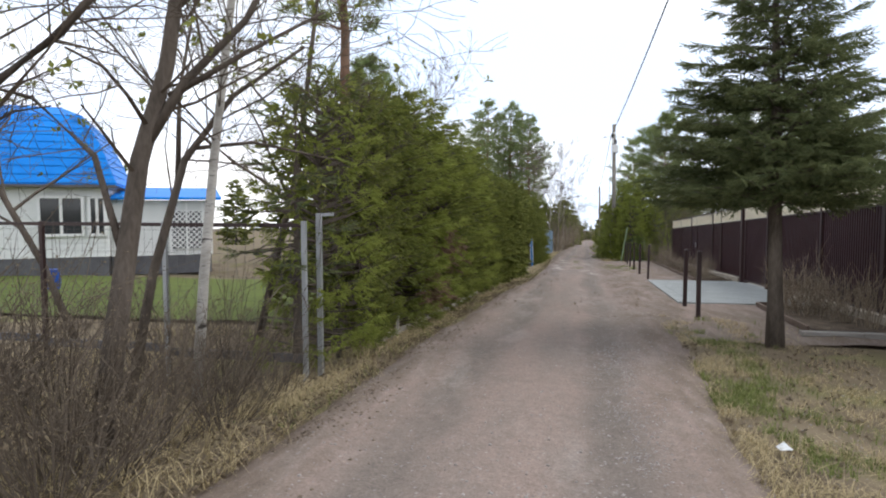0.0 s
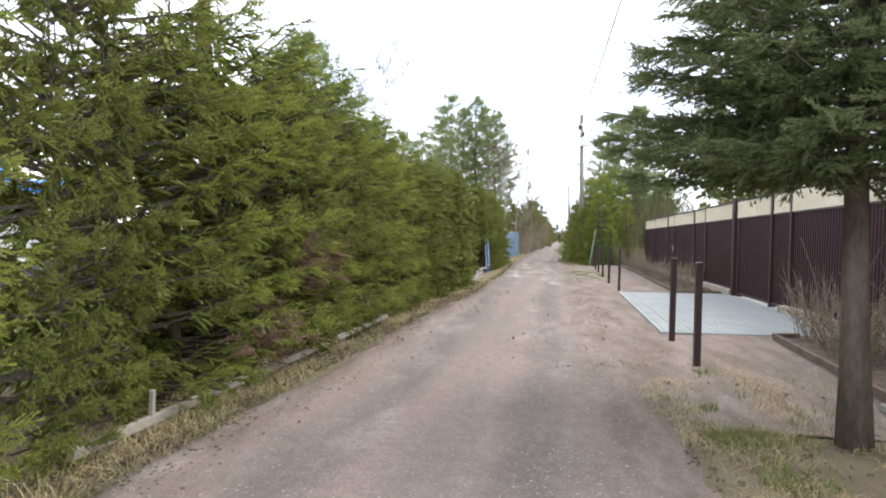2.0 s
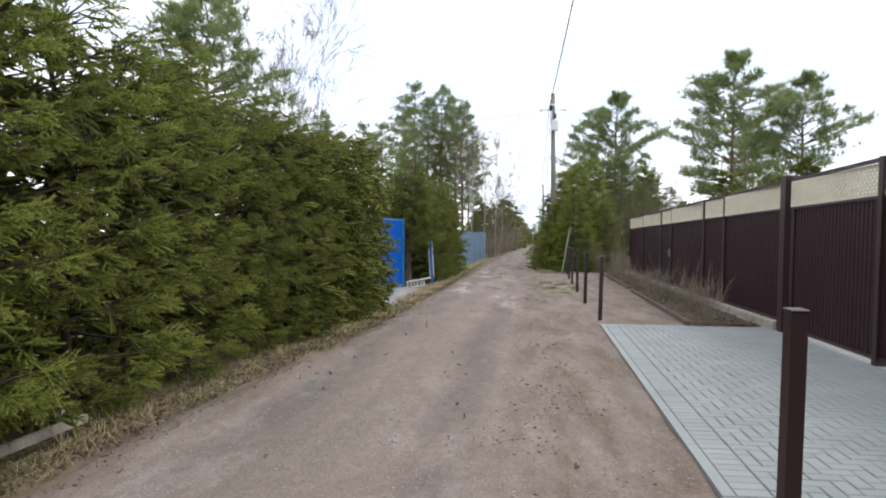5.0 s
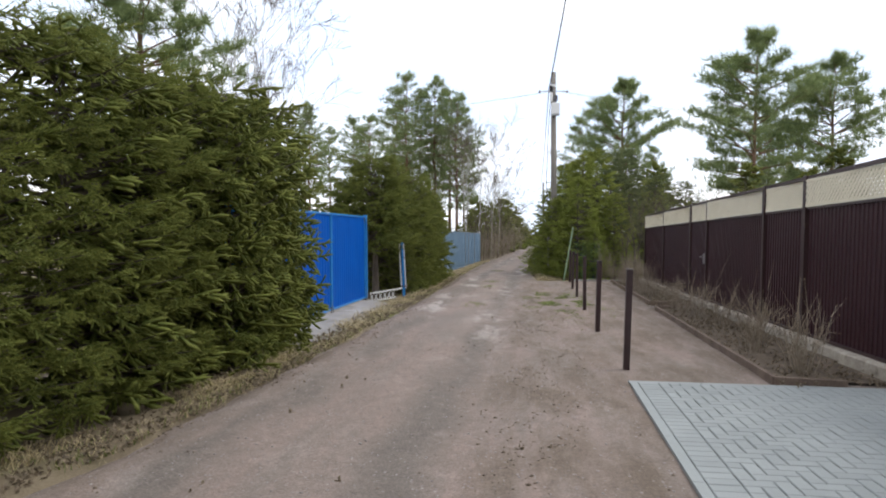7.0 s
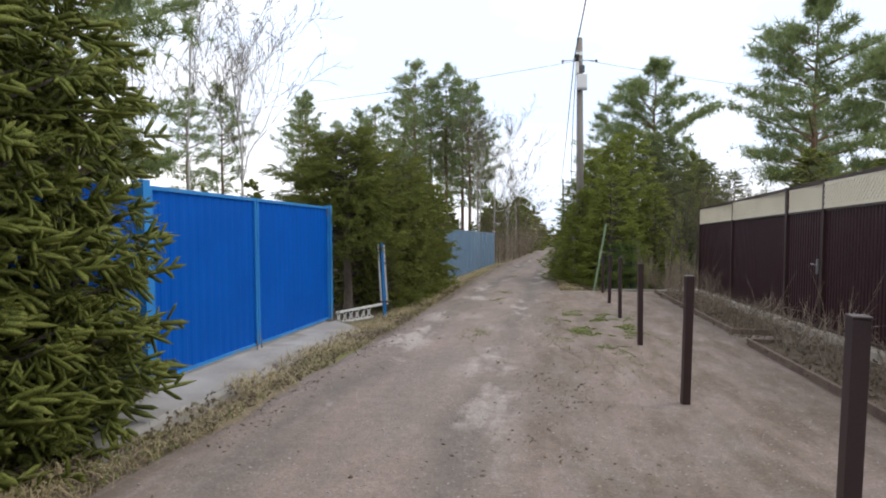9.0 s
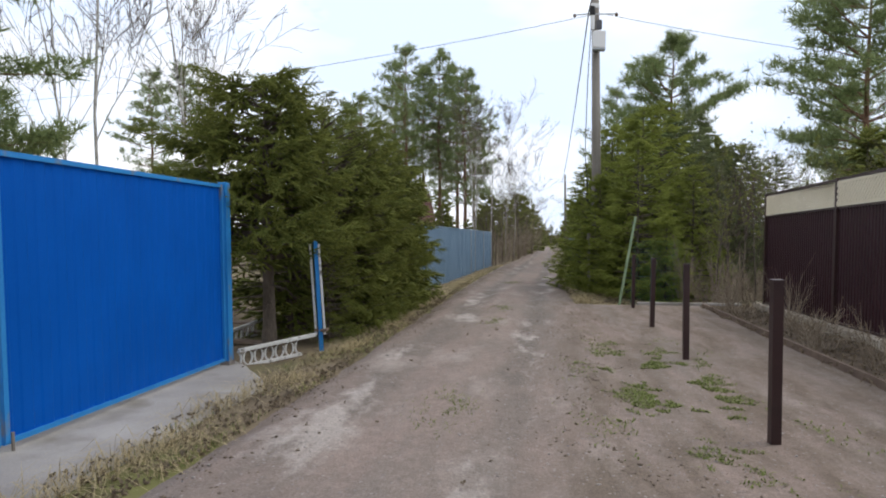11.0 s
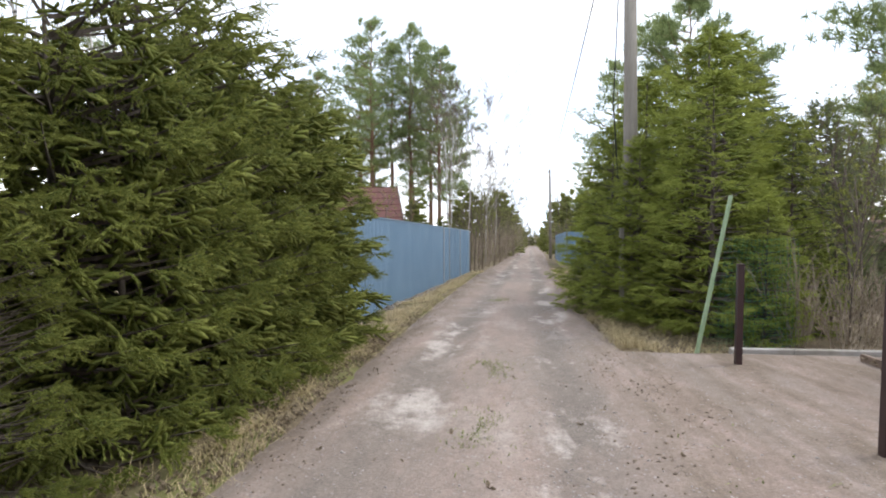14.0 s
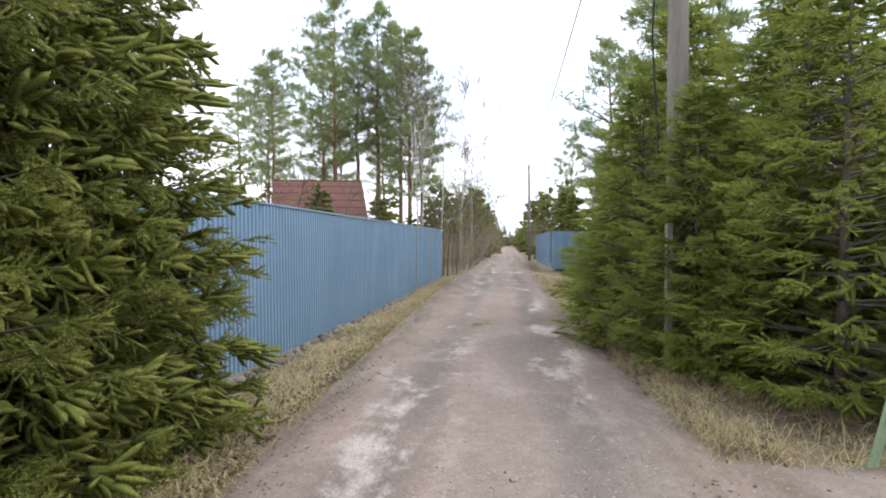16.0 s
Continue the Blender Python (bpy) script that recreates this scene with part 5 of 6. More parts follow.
LEANER = bare_tree(242, 4.2, 0.05, depth=4, buds=0.06, upright=0.2, forks=2, first=0.35, least=0.0018, limbs=(
    ([(0, 0, -0.1), (0.16, 0.15, 1.0), (0.42, 0.27, 2.0), (0.85, 0.35, 2.55), (1.5, 0.4, 2.95)], 0.05, 0.012),
    ([(0.36, 0.25, 1.8), (0.3, 0.4, 2.6), (0.45, 0.5, 3.6)], 0.026, 0.008),
    ([(0.5, 0.3, 2.1), (1.0, 0.4, 2.15), (1.7, 0.5, 2.0)], 0.02, 0.006)), sprout=13)
SIDE = bare_tree(243, 4.6, 0.06, depth=4, buds=0.06, upright=0.3, forks=2, first=0.4, least=0.0018, limbs=(
    ([(0, 0, -0.1), (-0.03, 0, 1.2), (0.0, 0.05, 2.6), (0.05, 0.1, 4.4)], 0.06, 0.025),
    ([(0.0, 0.04, 2.2), (0.42, 0.25, 2.62), (0.85, 0.45, 3.2)], 0.04, 0.018)), sprout=16)
SLIM = bare_tree(244, 5.0, 0.045, bark=M_BIRCH, depth=4, buds=0.04, upright=0.2, forks=2, first=0.4, least=0.0018, limbs=(
    ([(0, 0, -0.1), (0.09, 0.02, 1.0), (0.2, 0.04, 2.0), (0.4, 0.08, 3.5), (0.52, 0.1, 5.0), (0.6, 0.1, 6.6)], 0.05, 0.02),), sprout=26)
tree_thing("bare_tree", FORKED, (-3.05, 3.6, gz(3.6)), "leaning grey-brown tree with forked limbs and opening buds", "tree", 0, (1, 1, 1), "", names3)
tree_thing("bare_tree", LEANER, (-3.72, 4.75, gz(4.75)), "thin grey-brown tree leaning far over, with bare twigs", "tree", 0, (1, 1, 1), "", names3)
tree_thing("bare_tree", SIDE, (-3.62, 3.3, gz(3.3)), "grey-brown tree with one long rising limb", "tree", 0, (1, 1, 1), "", names3)
tree_thing("birch_tree", SLIM, (-3.17, 4.9, gz(4.9)), "slender white birch with bare twigs", "tree", 0, (1, 1, 1), "", names3)
tree_thing("bare_tree", BARE[0], (-6.4, 7.2, gz(7.2)), "bare grey-brown tree with spreading twigs", "tree", 3.1, (1, 1, 1), "", names3)
tree_thing("bare_tree", BARE[0], (-5.5, 4.9, gz(4.9)), "bare grey-brown tree with spreading twigs", "tree", 4.1, (1.0, 1.0, 1.0), "", names3)
tree_thing("bare_tree", BARE[0], (-4.3, 8.2, gz(8.2)), "bare grey-brown tree with spreading twigs", "tree", 5.2, (1.1, 1.1, 1.1), "", names3)
STUNTED = conifer(131, 2.9, 1.2, 0.8, 0.06, droop=0.3, step=0.34, boughs=5, size=0.22, spacing=0.24, power=0.7, inner=0.45, kinds=SPRIGS_THIN, fill=SPRIGS_CORE, foliage_=M_SPRUCE_DARK, bare=0.15, lop=(math.pi, 0.3))
tree_thing("spruce_tree", STUNTED, (-2.85, 6.3, gz(6.3) - 0.08), "thin shaded spruce with dead lower twigs", "tree")
for x, y, t, s in ((-2.9, 3.0, 0, 0.75), (-3.4, 2.4, 2, 0.9), (-2.7, 3.7, 4, 0.6), (-3.9, 3.1, 1, 0.9), (-2.75, 4.5, 5, 0.55), (-4.6, 4.6, 3, 0.9), (-3.7, 5.3, 2.2, 0.8), (-3.1, 1.6, 0.7, 0.8), (-2.5, 2.6, 3.3, 0.6), (-2.6, 3.2, 1.3, 0.55), (-3.2, 3.5, 5.3, 0.7), (-2.45, 4.1, 2.3, 0.5), (-3.5, 3.0, 0.3, 0.7), (-2.5, 5.0, 4.4, 0.5), (-4.2, 2.5, 1.9, 0.9), (-3.0, 5.2, 0.9, 0.7), (-5.2, 3.9, 2.9, 0.8)):
    tree_thing("bush", THICKET[int(10 * t) % 2], (x, y, gz(y) - 0.1), "tangled leafless bush with dry twigs and buds", "bush", t, (1.2 * s, 1.2 * s, s), "bushes at the garden fence", ("stem_clump", "foliage"))


def slab(x0, x1, y0, y1, z0, z1):
    return Shape().box((x0, y0, z0), (x1, y1, z1))


def house():
    """Built square to its own axes from its front corner, then turned into place."""
    base = (-16.35, 20.1, gz(20) + 0.2)
    h = thing("house", base, "white sided house with bright blue mansard roof", "house")
    ox, oy, oz = base

    def at(x, y, z):
        return (ox + x, oy + y, oz + z)

    def cladding(x0, x1, y0, y1, rows, z0):
        boards = []
        for i in range(rows):
            z = z0 + i * 0.175
            s = Shape()
            boards.append(s)
            s.add([at(x0, y0, z), at(x1, y0, z), at(x1, y0 + 0.03, z + 0.175), at(x0, y0 + 0.03, z + 0.175)], [(0, 1, 2, 3)])
            s.add([at(x1, y0, z), at(x1, y1, z), at(x1 - 0.03, y1, z + 0.175), at(x1 - 0.03, y0 + 0.03, z + 0.175)], [(0, 1, 2, 3)])
        return boards
    wall = part("wall", Shape().box(at(-8.9, 0.06, 0.3), at(-0.06, 6.95, 2.9)), M_SIDING, h)
    for s in cladding(-9, 0, 0, 7, 15, 0.35):
        part("siding_board", s, M_SIDING, wall)
    part("plinth", Shape().box(at(-9, 0.02, -0.4), at(-0.05, 7, 0.35)), M_PLINTH, h)
    rings = []
    for z, i in ((2.9, -0.3), (3.0, -0.33), (4.2, 0.1), (5.0, 0.5), (5.5, 0.85), (5.85, 1.6), (6.0, 3.2)):
        rings.append([at(-9 + i, i, z), at(-i, i, z), at(-i, 7 - i, z), at(-9 + i, 7 - i, z)])
    top = part("roof", Shape().add(rings[-1], [(0, 1, 2, 3)]), M_ROOF, h)
    for a, b in zip(rings, rings[1:]):
        n = max(1, int(round((b[0][2] - a[0][2]) / 0.3)))
        for k in range(n):
            lo = [tuple(p + (q - p) * k / n for p, q in zip(u, v)) for u, v in zip(a, b)]
            hi = [tuple(p + (q - p) * (k + 1) / n for p, q in zip(u, v)) for u, v in zip(a, b)]
            hi = [(x + sx * 0.03, y + sy * 0.03, z) for (x, y, z), (sx, sy) in zip(hi, ((1, 1), (-1, 1), (-1, -1), (1, -1)))]
            part("roof_course", Shape().add(lo + hi, [(j, (j + 1) % 4, 4 + (j + 1) % 4, 4 + j) for j in range(4)]), M_ROOF, top)
    part("gutter", Shape().beam(at(-9.3, -0.36, 2.88), at(0.3, -0.36, 2.88), 0.1, 0.09), M_PLINTH, h)
    part("eaves", Shape().box(at(-9.2, -0.3, 2.82), at(0.25, 0.05, 2.87)), M_OLDWOOD, h)
    for x0, x1 in ((-2.15, -0.8), (-0.6, -0.1), (-5.5, -4.2)):
        w = part("window", Shape().box(at(x0, -0.03, 1.15), at(x1, 0.01, 2.5)), M_GLASS, h, "dark window pane")
        for a, b in (((x0, 1.15), (x1, 1.15)), ((x0, 2.5), (x1, 2.5)), ((x0, 1.15), (x0, 2.5)), ((x1, 1.15), (x1, 2.5)), (((x0 + x1) / 2, 1.15), ((x0 + x1) / 2, 2.5))):
            part("frame_bar", Shape().beam(at(a[0], -0.06, a[1]), at(b[0], -0.06, b[1]), 0.09, 0.09), M_TRIM, w)
    wing = part("wing_wall", Shape().box(at(0, 0.66, 0.25), at(3.49, 5.45, 2.4)), M_SIDING, h)
    for s in cladding(0, 3.55, 0.6, 5.5, 12, 0.3):
        part("siding_board", s, M_SIDING, wing)
    lo = [at(0.02, 0.25, 2.42), at(3.9, 0.25, 2.42), at(3.9, 6, 2.95), at(0.02, 6, 2.95)]
    part("wing_roof", Shape().add(lo + [(x, y, z + 0.09) for x, y, z in lo], [(3, 2, 1, 0), (4, 5, 6, 7), (0, 1, 5, 4), (1, 2, 6, 5), (2, 3, 7, 6), (3, 0, 4, 7)]), M_ROOF, h)
    part("wing_plinth", Shape().box(at(0, 0.62, -0.4), at(3.5, 5.5, 0.3)), M_PLINTH, h)
    x0, x1, z0, z1 = 2.05, 3.2, 0.55, 2.0
    # Flat dark panel on the wall, painting the shade behind the trellis.
    part("porch_shade_panel", Shape().box(at(x0, 0.57, z0), at(x1, 0.595, z1)), M_PLINTH, h, "dark panel in place of porch shade behind the trellis")
    trellis = part("trellis", Shape().beam(at(x0, 0.53, z1), at(x1, 0.53, z1), 0.04, 0.05), M_TRIM, h, "white diagonal trellis")
    run = z1 - z0
    for i in range(-8, 7):
        for sg in (1, -1):
            c = i * 0.2
            a, e = max(0, -c), min(run, x1 - x0 - c)
            if e - a > 0.06:
                zz = (z0 + a, z0 + e) if sg > 0 else (z1 - a, z1 - e)
                part("slat", Shape().beam(at(x0 + c + a, 0.54 - 0.012 * sg, zz[0]), at(x0 + c + e, 0.54 - 0.012 * sg, zz[1]), 0.02, 0.045), M_TRIM, trellis)
    for x in (x0, (x0 + x1) / 2, x1):
        part("porch_post", Shape().beam(at(x, 0.5, 0.3), at(x, 0.5, 2.4), 0.08, 0.09), M_TRIM, h)
    h.rotation_euler = (0, 0, radians(33))


house()
solo("barrel", Shape().tube([(-13.7, 14.6, gz(14.6) - 0.15), (-13.7, 14.6, gz(14.6) + 0.1), (-13.7, 14.6, gz(14.6) + 0.4)], [0.2, 0.23, 0.2], 14), M_BLUEBARREL, "blue plastic barrel on the lawn", "barrel", place=(-13.7, 14.6, gz(14.6)))

# ---------------------------------------------------------------- pines, birches and far woods
PINES = [pine(300, 13, 5.0, 2.5, 0.15, 11, 0.34, 20), pine(301, 12, 3.5, 2.3, 0.14, 11, 0.34, 20), pine(302, 14, 6.0, 2.3, 0.16, 11, 0.34, 20), pine(303, 11, 2.2, 3.5, 0.16, 26, 0.38, 18)]
rng = np.random.default_rng(77)


def place_pine(x, y, h, k, label="tall pine with orange bark and open crown"):
    s = h / (13, 12, 14, 11)[k]
    tree_thing("pine_tree", PINES[k], (x, y, gz(y) - 0.1), label, "tree", rng.uniform(0, 6.28), (s * 1.05, s * 1.05, s), "pines", ("trunk", "crown", "branching"))


for x, y, h, k in ((-5.3, 14.6, 14.5, 2), (-11.4, 35, 11.4, 3), (14.0, 50.5, 12.5, 3), (18.6, 52, 11.6, 3), (8.4, 59, 12.2, 3), (-9.4, 75, 17.4, 0), (-6.9, 77, 17.6, 2), (-4.6, 76, 15.6, 1), (-11.8, 70, 12.5, 0), (-4.4, 82, 12, 0), (-8.4, 77.5, 16.4, 2), (-5.6, 79, 16.8, 0), (-11.2, 79, 15.5, 1), (6.2, 64, 11, 1),
                   (-19, 58, 11.5, 0), (-16.5, 66, 13, 2), (-14, 60, 11, 2), (-25, 64, 13, 0), (-17, 84, 15, 0), (-21, 88, 15, 2), (-12.5, 90, 15, 0), (12, 66, 9, 1), (18, 60, 10, 0), (11.5, 76, 11, 2), (22, 70, 12, 0), (-9, 92, 14, 2), (8, 90, 11, 1)):
    place_pine(x, y, h, k)
for x, y, s, k in ((-15.4, 44, 1.15, 1), (-9.5, 38, 1.05, 0), (-11, 44, 1.15, 1), (-1.8, 68, 1.0, 0), (-2.6, 65, 0.85, 1), (-1.0, 72, 0.95, 1), (-3.2, 70, 1.0, 0), (-14.5, 52, 1.1, 0), (-0.6, 78, 0.8, 0)):
    tree_thing("birch_tree", BIRCH[k], (x, y, gz(y) - 0.1), "slender birch with fine bare twigs", "tree", rng.uniform(0, 6), (s, s, s), "birches", names3)
for x, y, s, k in ((-8.6, 63.4, 1.5, 0), (-7.4, 62.8, 1.35, 1), (-9.8, 62.6, 1.5, 1), (-6.2, 63.2, 1.3, 0), (-4.6, 63.6, 1.2, 1), (-1.2, 62.3, 1.0, 0), (-1.5, 63.4, 1.1, 1), (-0.9, 64.5, 0.9, 0), (-1.9, 64.8, 1.2, 1), (-1.2, 66.5, 1.2, 0), (-0.4, 70, 1.0, 1), (-0.9, 75, 1.5, 0), (-1.6, 77, 1.7, 1), (-0.2, 80, 1.5, 1), (-1.2, 84, 1.9, 0), (0.2, 88, 1.6, 0), (-0.6, 92, 2.0, 1), (0.9, 97, 1.8, 0), (6.2, 88, 1.6, 1), (5.9, 94, 1.7, 0), (6.1, 40.6, 0.95, 0), (6.9, 42, 1.1, 1), (7.6, 40.2, 0.9, 0), (8.6, 42.5, 1.1, 1), (5.5, 39.4, 0.65, 1), (7.0, 39.2, 0.7, 0), (9.8, 40.5, 1.0, 0), (5.9, 39.9, 0.8, 1), (6.5, 39.7, 0.75, 0), (8.1, 39.6, 0.8, 1), (8.9, 40.9, 0.9, 0), (7.3, 41.2, 1.0, 1), (6.4, 41.8, 1.1, 1), (10.8, 42.4, 1.1, 1), (11.6, 40.6, 0.9, 0), (9.2, 39.3, 0.7, 1)):
    tree_thing("bush", SCRUB[k], (x, y, gz(y) - 0.08), "upright leafless scrub with pale buds", "bush", rng.uniform(0, 6), (s, s, s), "scrub at the lane's edge", names3)
for i in range(18):
    x, y = 4.7 + 0.4 * i + rng.normal() * 0.15, 38.6 + rng.uniform(0, 1.6)
    s = rng.uniform(1.0, 1.7)
    tree_thing("shrub", SHRUBS[i % 3], (x, y, gz(y) - 0.05), "leafless tangled shrub in brown undergrowth", "shrub", rng.uniform(0, 6), (s, s, s), "undergrowth past the sand strip", ("stem_clump", "foliage"))
FAR_THICKET = [shrub_mesh(64 + i, 1.7, 30, 1.1, M_SHRUB) for i in range(2)]
for i, (x, y, s) in enumerate(((-1.0, 63.0, 1.4), (-1.6, 66, 1.7), (-0.7, 69, 1.6), (-1.4, 73, 1.9), (-0.3, 77, 2.0), (-1.0, 82, 2.3), (0.1, 87, 2.4), (-0.5, 93, 2.7), (0.9, 100, 2.8), (5.4, 86, 1.9), (6.0, 92, 2.3), (6.4, 99, 2.6), (0.0, 112, 3.0), (7.0, 110, 3.0), (9.4, 49, 1.2), (10.6, 50, 1.3), (11.8, 51, 1.2), (13.2, 51, 1.3), (8.6, 47.6, 1.0))):
    tree_thing("bush", FAR_THICKET[i % 2], (x, y, gz(y) - 0.1), "leafless brown roadside thicket", "bush", 1.3 * i, (s, s, s * 1.15), "thickets along the far lane", ("stem_clump", "foliage"))
REMOTE = [conifer(406 + i, 7.0, 0.3, 1.8, 0.09, droop=0.1, step=0.75, boughs=6, size=1.0, spacing=0.8, power=0.85, kinds=SPRIGS_FAR, fill=SPRIGS_FAR, foliage_=M_SPRUCE) for i in range(2)]
FARSPRUCE = [conifer(400 + i, 7.0, 0.4, 1.7, 0.09, droop=0.1, step=0.55, boughs=7, size=0.74, spacing=0.52, power=0.85, kinds=SPRIGS_FAR, fill=SPRIGS_FAR, foliage_=M_SPRUCE) for i in range(2)]
spots = [(-3.4, 67, 0.42), (-5.2, 70, 0.5), (-7.8, 69, 0.45), (-10, 66, 0.5), (-12.5, 67, 0.5), (-3.0, 73, 0.6), (-14.5, 64, 0.5), (-2.6, 82, 0.8), (-3.4, 86, 0.9), (-2.0, 92, 0.85), (-0.9, 98, 0.95), (-0.8, 109, 1.0), (-0.6, 104, 1.0), (6.8, 84, 0.8), (7.8, 92, 1.0), (6.6, 100, 0.9), (8.2, 110, 1.1), (5.5, 70, 0.6), (7, 66, 0.8), (10, 56, 0.9), (12.5, 47, 0.75), (15, 46, 0.7), (18, 50, 0.9), (-6, 50, 0.45), (-9, 54, 0.5), (-12, 56, 0.6), (-5, 66, 0.55), (-7.5, 64, 0.6), (-16, 50, 0.6), (-20, 46, 0.6), (-8, 30, 0.5), (-11, 33, 0.6), (-15, 38, 0.7), (0.2, 128, 1.1), (8.0, 124, 1.2), (1.0, 150, 1.2), (8.2, 146, 1.2), (9.2, 160, 1.3)]
# Low spruces hidden behind the maroon fence, added to darken its lattice holes.
for i, y in enumerate((15, 19, 23, 26, 29, 32, 35.5)):
    spots.append((8.2 + 0.6 * (i % 3), y, 0.27))
for i in range(20):
    side = -1 if i % 2 else 1
    spots.append((side * rng.uniform(12, 60) + 3, rng.uniform(70, 150), rng.uniform(0.9, 1.5)))
for i in range(26):
    y = 170 + 9.6 * i
    side = -1 if i % 2 else 1
    spots.append((lane_left(y) + 1.6 + side * rng.uniform(4, 8), y, rng.uniform(0.9, 1.3)))
for i in range(12):
    spots.append((-10 + 4.2 * i + rng.normal(), 424 + rng.uniform(0, 8), rng.uniform(1.1, 1.7)))
for x, y, s in spots:
    tree_thing("spruce_tree", (FARSPRUCE if y < 95 else REMOTE)[rng.integers(2)], (x, y, gz(y) - 0.1), "distant green spruce in mixed woodland", "tree", rng.uniform(0, 6), (s, s, s), "woodland spruces")

# cottage with a red roof
g = gz(66)
cot = thing("cottage", (-6.3, 68, g), "small cottage with broad dull red roof among pines", "house")
part("wall", Shape().box((-10.6, 64.6, g - 0.3), (-6.6, 71.4, g + 2.3)), M_OLDWOOD, cot)
for ya, yb in ((64.0, 68.05), (72.0, 67.95)):
    for i in range(7):
        y0, y1 = ya + (yb - ya) * i / 7, ya + (yb - ya) * (i + 1) / 7
        z0, z1 = g + 2.1 + 2.6 * i / 7, g + 2.1 + 2.6 * (i + 1) / 7
        vs = [(x, y, z + d) for d in (0, 0.07) for x, y, z in ((-10.9, y0, z0), (-6.3, y0, z0), (-6.3, y1, z1 - 0.03), (-10.9, y1, z1 - 0.03))]
        part("roof_course", Shape().add(vs, [(3, 2, 1, 0), (4, 5, 6, 7), (0, 1, 5, 4), (1, 2, 6, 5), (2, 3, 7, 6), (3, 0, 4, 7)]), M_REDROOF, cot)
    part("barge_board", Shape().beam((-6.27, ya, g + 2.1), (-6.27, yb, g + 4.72), 0.05, 0.2), M_BEDWOOD, cot)
part("gable", Shape().add([(x, y, z) for x in (-6.65, -6.5) for y, z in ((64.6, g + 2.3), (71.4, g + 2.3), (68, g + 4.55))], [(0, 1, 2), (5, 4, 3), (0, 2, 5, 3), (1, 4, 5, 2), (0, 3, 4, 1)]), M_TRIM, cot, "white boarded gable")
cot.rotation_euler = (0, 0, radians(17))
# far fence on the right
far = thing("fence", (4.2, 76, gz(76)), "distant grey-blue corrugated steel fence", "fence")
part("sheet", Shape().corrugated(lambda y: 4.0 + 0.03 * (y - 70), 68, 84, 0.1, 2.1, 0.2, 0.03), M_GREYBLUE, far)
ret = Shape()
fold = [(4.0 + 0.25 * i + d, 67.98 - o) for i in range(12) for d, o in ((0, 0), (0.1, 0), (0.125, 0.03), (0.225, 0.03))]
ret.add([(x, y + k, gz(68) + z) for k in (0, 0.004) for x, y in fold for z in (0.1, 2.1)], [f for i in range(len(fold) - 1) for f in ((2 * i, 2 * i + 2, 2 * i + 3, 2 * i + 1), (2 * len(fold) + 2 * i, 2 * len(fold) + 2 * i + 1, 2 * len(fold) + 2 * i + 3, 2 * len(fold) + 2 * i + 2))])
part("sheet", ret, M_GREYBLUE, far)
shed = thing("shed", (13, 56, gz(56)), "low shed with a dull red roof behind scrub", "shed")
part("wall", Shape().box((12.5, 54, gz(54) - 0.3), (17, 58, gz(54) + 1.35)), M_BEDWOOD, shed)
part("roof", Shape().add([(12.2, 53.6, gz(54) + 1.3), (17.3, 53.6, gz(54) + 1.3), (17.3, 58.3, gz(54) + 2.1), (12.2, 58.3, gz(54) + 2.1), (12.2, 53.6, gz(54) + 1.4), (17.3, 53.6, gz(54) + 1.4), (17.3, 58.3, gz(54) + 2.2), (12.2, 58.3, gz(54) + 2.2)], [(3, 2, 1, 0), (4, 5, 6, 7), (0, 1, 5, 4), (1, 2, 6, 5), (2, 3, 7, 6), (3, 0, 4, 7)]), M_REDROOF, shed)

# ---------------------------------------------------------------- grass, litter and stones
rng = np.random.default_rng(12)


def verge_points(n, x_of, y0, y1):
    P = []
    while len(P) < n:
        y = rng.uniform(y0, y1)
        x = x_of(y)
        if noise.noise((x * 1.6, y * 1.1, 11)) + 0.6 * noise.noise((x * 5, y * 4, 12)) + rng.uniform(-0.3, 0.3) > 0.02:
            P.append((x, y, ground_height(x, y) - 0.01))
    return P


left_verge = verge_points(22000, lambda y: lane_left(y) + 0.1 - abs(rng.normal()) * 0.5, 3.0, 62)
stuff("dry_grass", blades(rng, left_verge, 0.075, 0.0026, 2.4, 0.7), [M_STRAW], "dry straw-coloured grass along the verge", "grass")
strands = []
while len(strands) < 7000:
    y = rng.uniform(3, 62)
    x = lane_left(y) - 0.35 - abs(rng.normal()) * 0.28
    if noise.noise((x * 1.5, y * 0.9, 21)) > 0.08:
        strands.append((x, y, ground_height(x, y)))
stuff("dry_grass", blades(rng, strands, 0.15, 0.003, 2.8, 0.8), [M_STRAW], "long bleached straw lying along the hedge foot", "grass")
stuff("green_grass", blades(rng, verge_points(12000, lambda y: lane_left(y) - 0.0 - abs(rng.normal()) * 0.34, 4, 60), 0.055, 0.004, 0.8), [M_GRASS], "short fresh green grass along the verge", "grass")


def right_bank(n, y0, y1, wide, key, level):
    """Tufts gathered in clumps on the bank by the big spruce, thinning out over the sand."""
    P = []
    while len(P) < n:
        y = rng.uniform(y0, y1)
        x = lane_right(y) + 0.05 + abs(rng.normal()) * wide
        if noise.noise((x * 2.2, y * 1.5, key)) + 0.5 * noise.noise((x * 6, y * 5, key)) - max(0, y - 9.4) * 0.25 + rng.uniform(-0.2, 0.2) > level:
            P.append((x, y, max(ground_height(x, y), yard_height(x, y) if y > 9.4 else -99) - 0.01))
    return P


